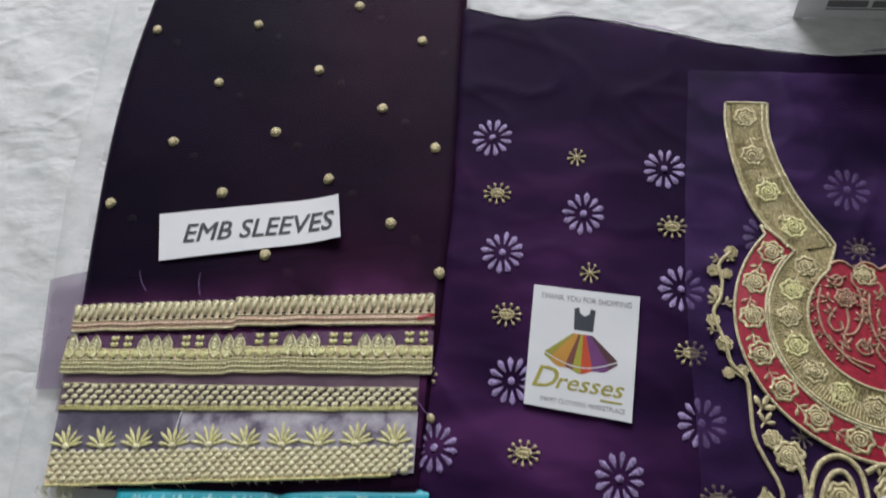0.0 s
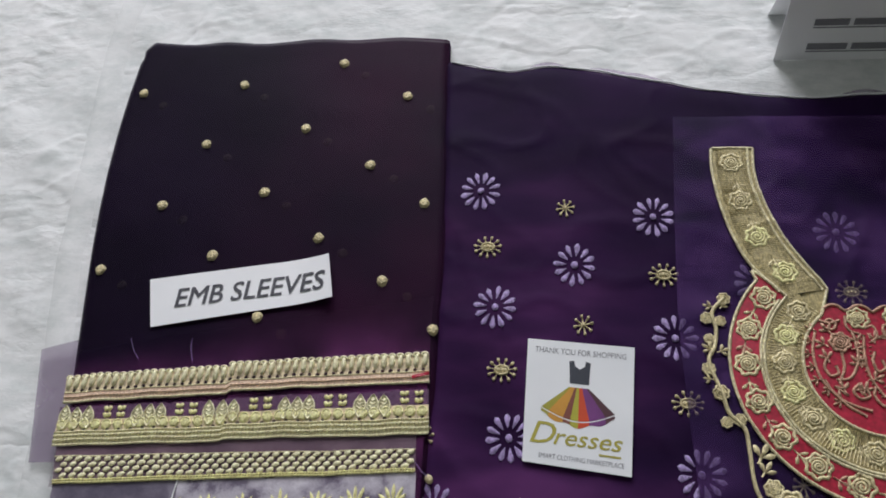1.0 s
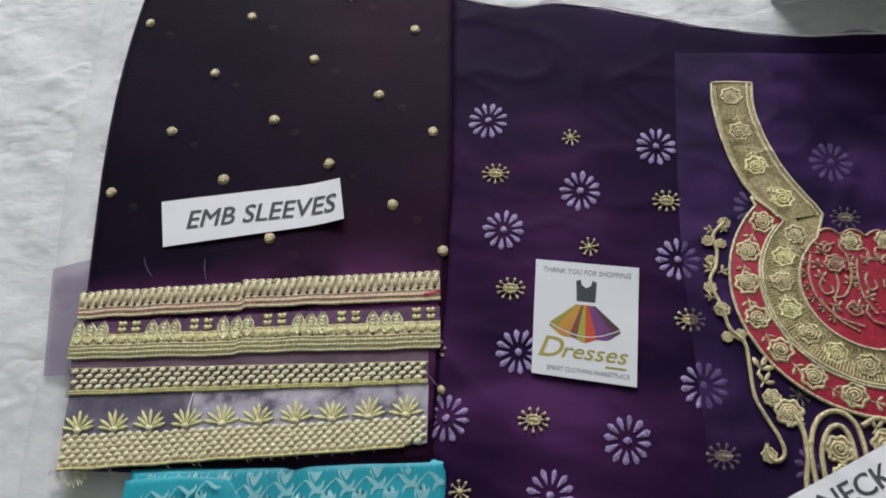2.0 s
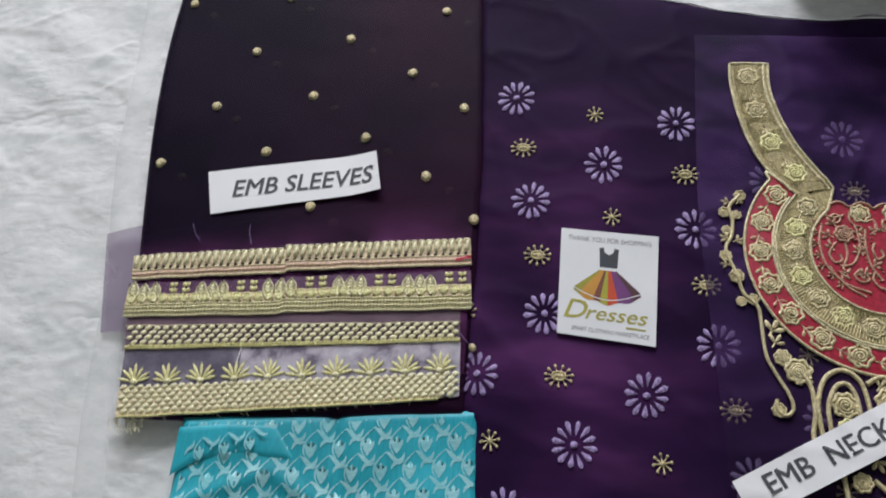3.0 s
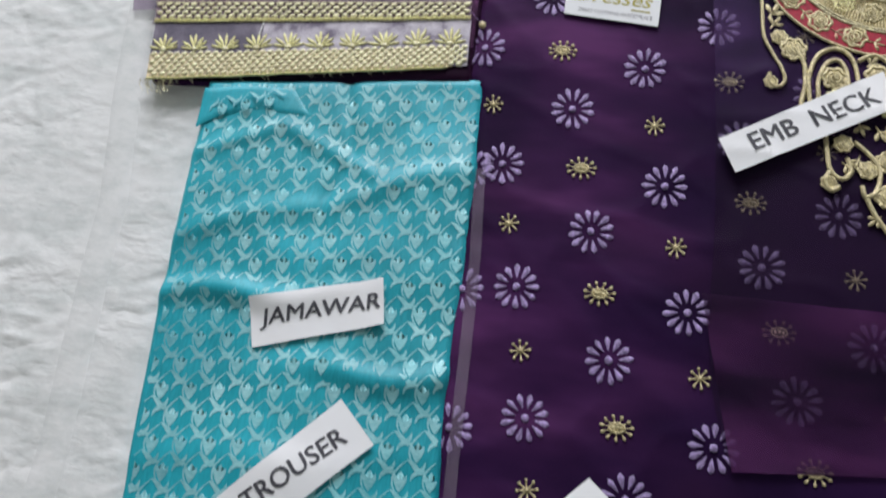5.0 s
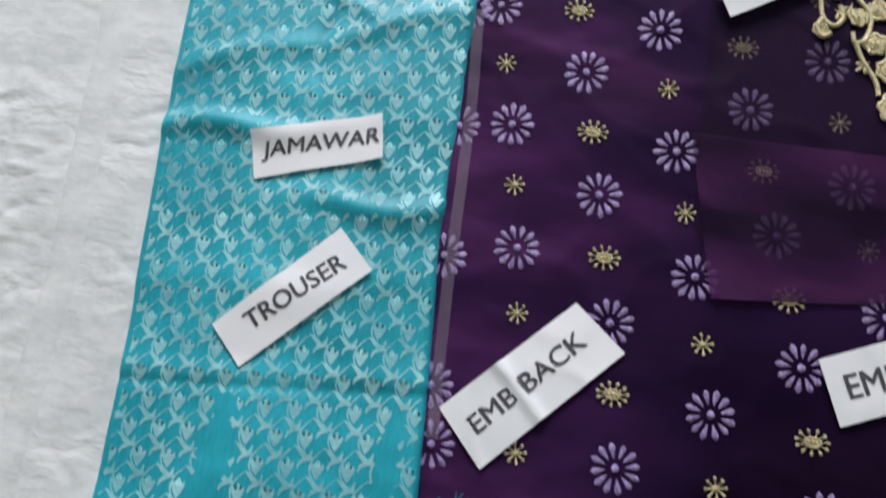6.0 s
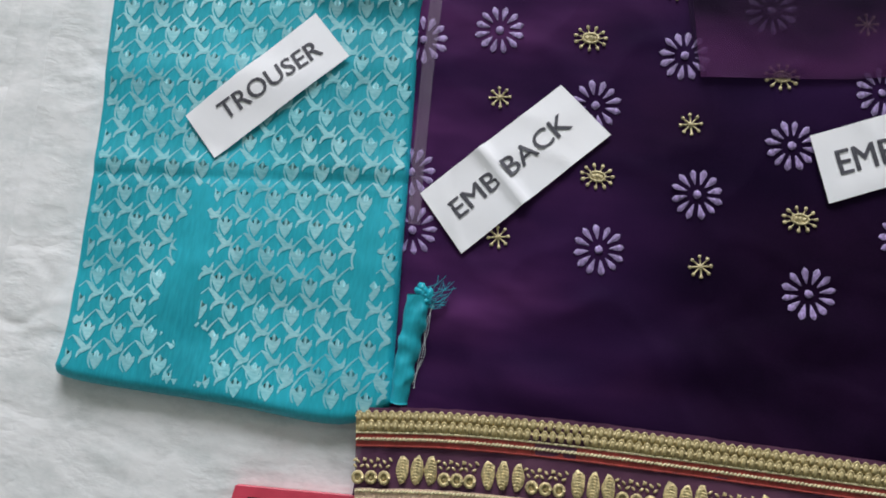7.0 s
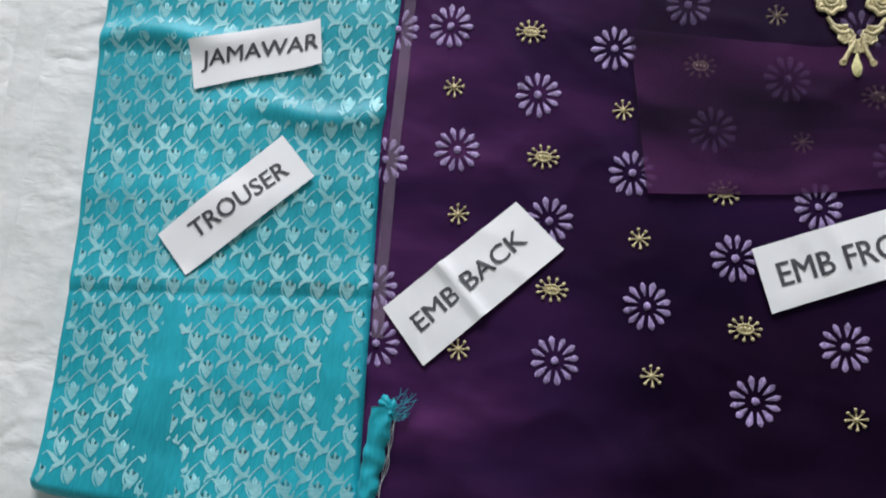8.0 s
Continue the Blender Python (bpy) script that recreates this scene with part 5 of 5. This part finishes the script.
for x, y, r, mat in ((0.1655, -0.0340, 0.0085, GOLD), (0.1665, -0.0480, 0.0070, LIME), (0.1900, -0.0300, 0.0085, GOLD), (0.1850, -0.0460, 0.0075, GOLD), (0.1960, -0.0520, 0.0075, LIME), (0.1700, -0.0780, 0.0060, GOLD), (0.1618, -0.1040, 0.0048, GOLD), (0.1830, -0.0940, 0.0060, GOLD), (0.1930, -0.1100, 0.0075, GOLD), (0.1935, -0.0880, 0.0070, GOLD), (0.2010, -0.1260, 0.0080, GOLD), (0.1990, -0.0700, 0.0075, GOLD), (0.2065, -0.1060, 0.0070, GOLD), (0.2050, -0.1490, 0.0100, GOLD), (0.2125, -0.1330, 0.0070, GOLD)):
    put_rose(x, y, r, mat)
for x, y, w, s_ in ((0.1840, -0.0240, 0.9, 0.010), (0.1780, -0.0620, -1.2, 0.010), (0.1880, -0.0650, -1.0, 0.011), (0.1690, -0.0900, -0.7, 0.009), (0.1790, -0.0850, -1.9, 0.009), (0.1990, -0.1080, -1.5, 0.010), (0.1900, -0.1220, -2.4, 0.009)):
    sprig(x, y, w, s_, GOLD)
# the last drop of the embroidery
cords("scroll", [[(0.2040, -0.1600), (0.2085, -0.1650), (0.2150, -0.1645)], [(0.2060, -0.1650), (0.2120, -0.1690), (0.2165, -0.1670)], [(0.2195, -0.1730), (0.2165, -0.1800), (0.2145, -0.1850)]], 0.0014, GOLD)
for x, y, r in ((0.2145, -0.1705, 0.0052), (0.2200, -0.1760, 0.0044), (0.2140, -0.1860, 0.0022)):
    put_rose(x, y, r, GOLD)
m = Mesh().blade(0.2208, -0.1800, 0.0145, 0.0062, -1.49, 0.0022, 0.55, 0.0008)
part("drop_leaf", m.onto(on_neck), LIME, neck, "yellow-gold drop leaf")

# ---- the hem border across the bottom ----
border = thing("hem_border", "plum organza hem border with gold bead rows and crimson cord", "lace trim")
BT = smooth([(-0.034, -0.4720), (0.0144, -0.4651), (0.0714, -0.4608), (0.1271, -0.4584), (0.2259, -0.4554), (0.340, -0.452)], 10)
BLEN = sum(math.dist(a, b) for a, b in zip(BT, BT[1:]))


def border_z(x, y):
    return shirt_z(x, y) * 0.4 + 0.0030 + 0.0004 * wob(x, y, 0.02, 5.0)


def bp(far, d):
    """The place that lies far metres along the border and d metres below its top."""
    f = far / BLEN
    x, y = along(BT, f)
    p, q = along(BT, max(0, f - 0.02)), along(BT, min(1, f + 0.02))
    w = math.atan2(q[1] - p[1], q[0] - p[0])
    return x + d * math.sin(w), y - d * math.cos(w), w


def strip(d0, d1, z, n=110):
    m = Mesh()
    for i in range(n + 1):
        for k in range(4):
            x, y, _ = bp(BLEN * i / n, d0 + (d1 - d0) * k / 3 + (0.0005 * wob(i, k, 2.0, 1.0)))
            m.v.append((x, y, z))
    m.f = [(i * 4 + k, i * 4 + k + 1, (i + 1) * 4 + k + 1, (i + 1) * 4 + k) for i in range(n) for k in range(3)]
    return m


def rope(d, r, z=0.0005):
    m = Mesh()
    count = int(BLEN / (r * 2.2))
    for i in range(count):
        x, y, w = bp(BLEN * (i + 0.5) / count, d)
        m.dome(x, y, r * 1.6, r * 0.8, r * 1.2, w + 0.6, 6, z)
    return m


part("organza_strip", strip(-0.0022, 0.085, 0.0).onto(border_z), PLUM_DARK, border, "sheer plum organza")
part("bead_ground", strip(0.0003, 0.0102, 0.0002).onto(border_z), ANTIQUE, border)
one = Mesh().dome(0, 0, 0.0017, 0.0026, 0.0020, 0, 8, 0.0003)
one.tube([(-0.0019 + 0.0038 * k / 6, 0.0026 * math.sin(math.pi * k / 6), 0.0016) for k in range(7)], 0.0005, 5)
one = one.data("bead", HEMGOLD)
for i in range(int(BLEN / 0.0042)):
    for row, off in ((0.0022, 0.0), (0.0070, 0.4)):
        x, y, w = bp((i + 0.5 + off) * 0.0042, row + random.uniform(-0.0002, 0.0002))
        part("bead", one, HEMGOLD, border).matrix_world = pose(x, y, border_z(x, y), 0, 0, math.degrees(w) + random.uniform(-5, 5))
part("crimson_ribbon", strip(0.0108, 0.0168, 0.0003).onto(border_z), BRICK, border, "brick red ribbon")
part("gold_cord", rope(0.0136, 0.0009).onto(border_z), ROPE, border)
part("gold_cord", rope(0.0104, 0.0006).onto(border_z), ROPE, border)
part("red_cord", rope(0.0170, 0.0006).onto(border_z), BRICK, border, "thin brick red edging cord")
seeds = Mesh()
for g in range(int(BLEN / 0.0452) + 1):
    for i in range(3):
        x, y, w = bp(g * 0.0452 + 0.0245 + 0.0075 * i, 0.0285)
        m = Mesh().dome(x, y, 0.0034, 0.0072, 0.0014, w, 10, 0.0003)
        for k in range(8):
            wide = 0.0028 * math.sin(math.pi * (k + 1.2) / 9.5)
            m.tube([(x - wide, y - 0.0054 + 0.0015 * k, 0.0010), (x, y - 0.0048 + 0.0015 * k, 0.0018), (x + wide, y - 0.0054 + 0.0015 * k, 0.0010)], 0.0004, 4)
        part("leaf", m.onto(border_z), HEMGOLD, border)
        x, y, w = bp(g * 0.0452 + 0.0015 + 0.0068 * i, 0.0325)
        h = Mesh().tube([(x + 0.0024 * math.cos(2 * math.pi * k / 10), y + 0.0026 * math.sin(2 * math.pi * k / 10), 0.0008) for k in range(11)], 0.0010, 6)
        h.dome(x, y, 0.0016, 0.0016, 0.0007, 0, 6)
        part("ring", h.onto(border_z), HEMGOLD, border)
        for k, (a, b) in enumerate(((-0.002, 0.0), (0.002, 0.0), (0.0, 0.0016), (-0.0034, 0.0022), (0.0034, 0.0024))):
            x, y, w = bp(g * 0.0452 + 0.0015 + 0.0068 * i + a, 0.0270 - b * 1.4)
            seeds.dome(x, y, 0.0014, 0.0007, 0.0008, 0.7 if k % 2 else -0.7, 6, 0.0002)
tagged(part("seed_stitch", seeds.onto(border_z), HEMGOLD, border), kind="stuff")
part("flat_braid", strip(0.0378, 0.0480, 0.0004).onto(border_z), COPPER, border)
part("gold_cord", rope(0.0392, 0.0009, 0.0006).onto(border_z), ROPE, border)
part("gold_cord", rope(0.0435, 0.0010, 0.0006).onto(border_z), ROPE, border)
part("gold_cord", rope(0.0475, 0.0008, 0.0006).onto(border_z), ROPE, border)
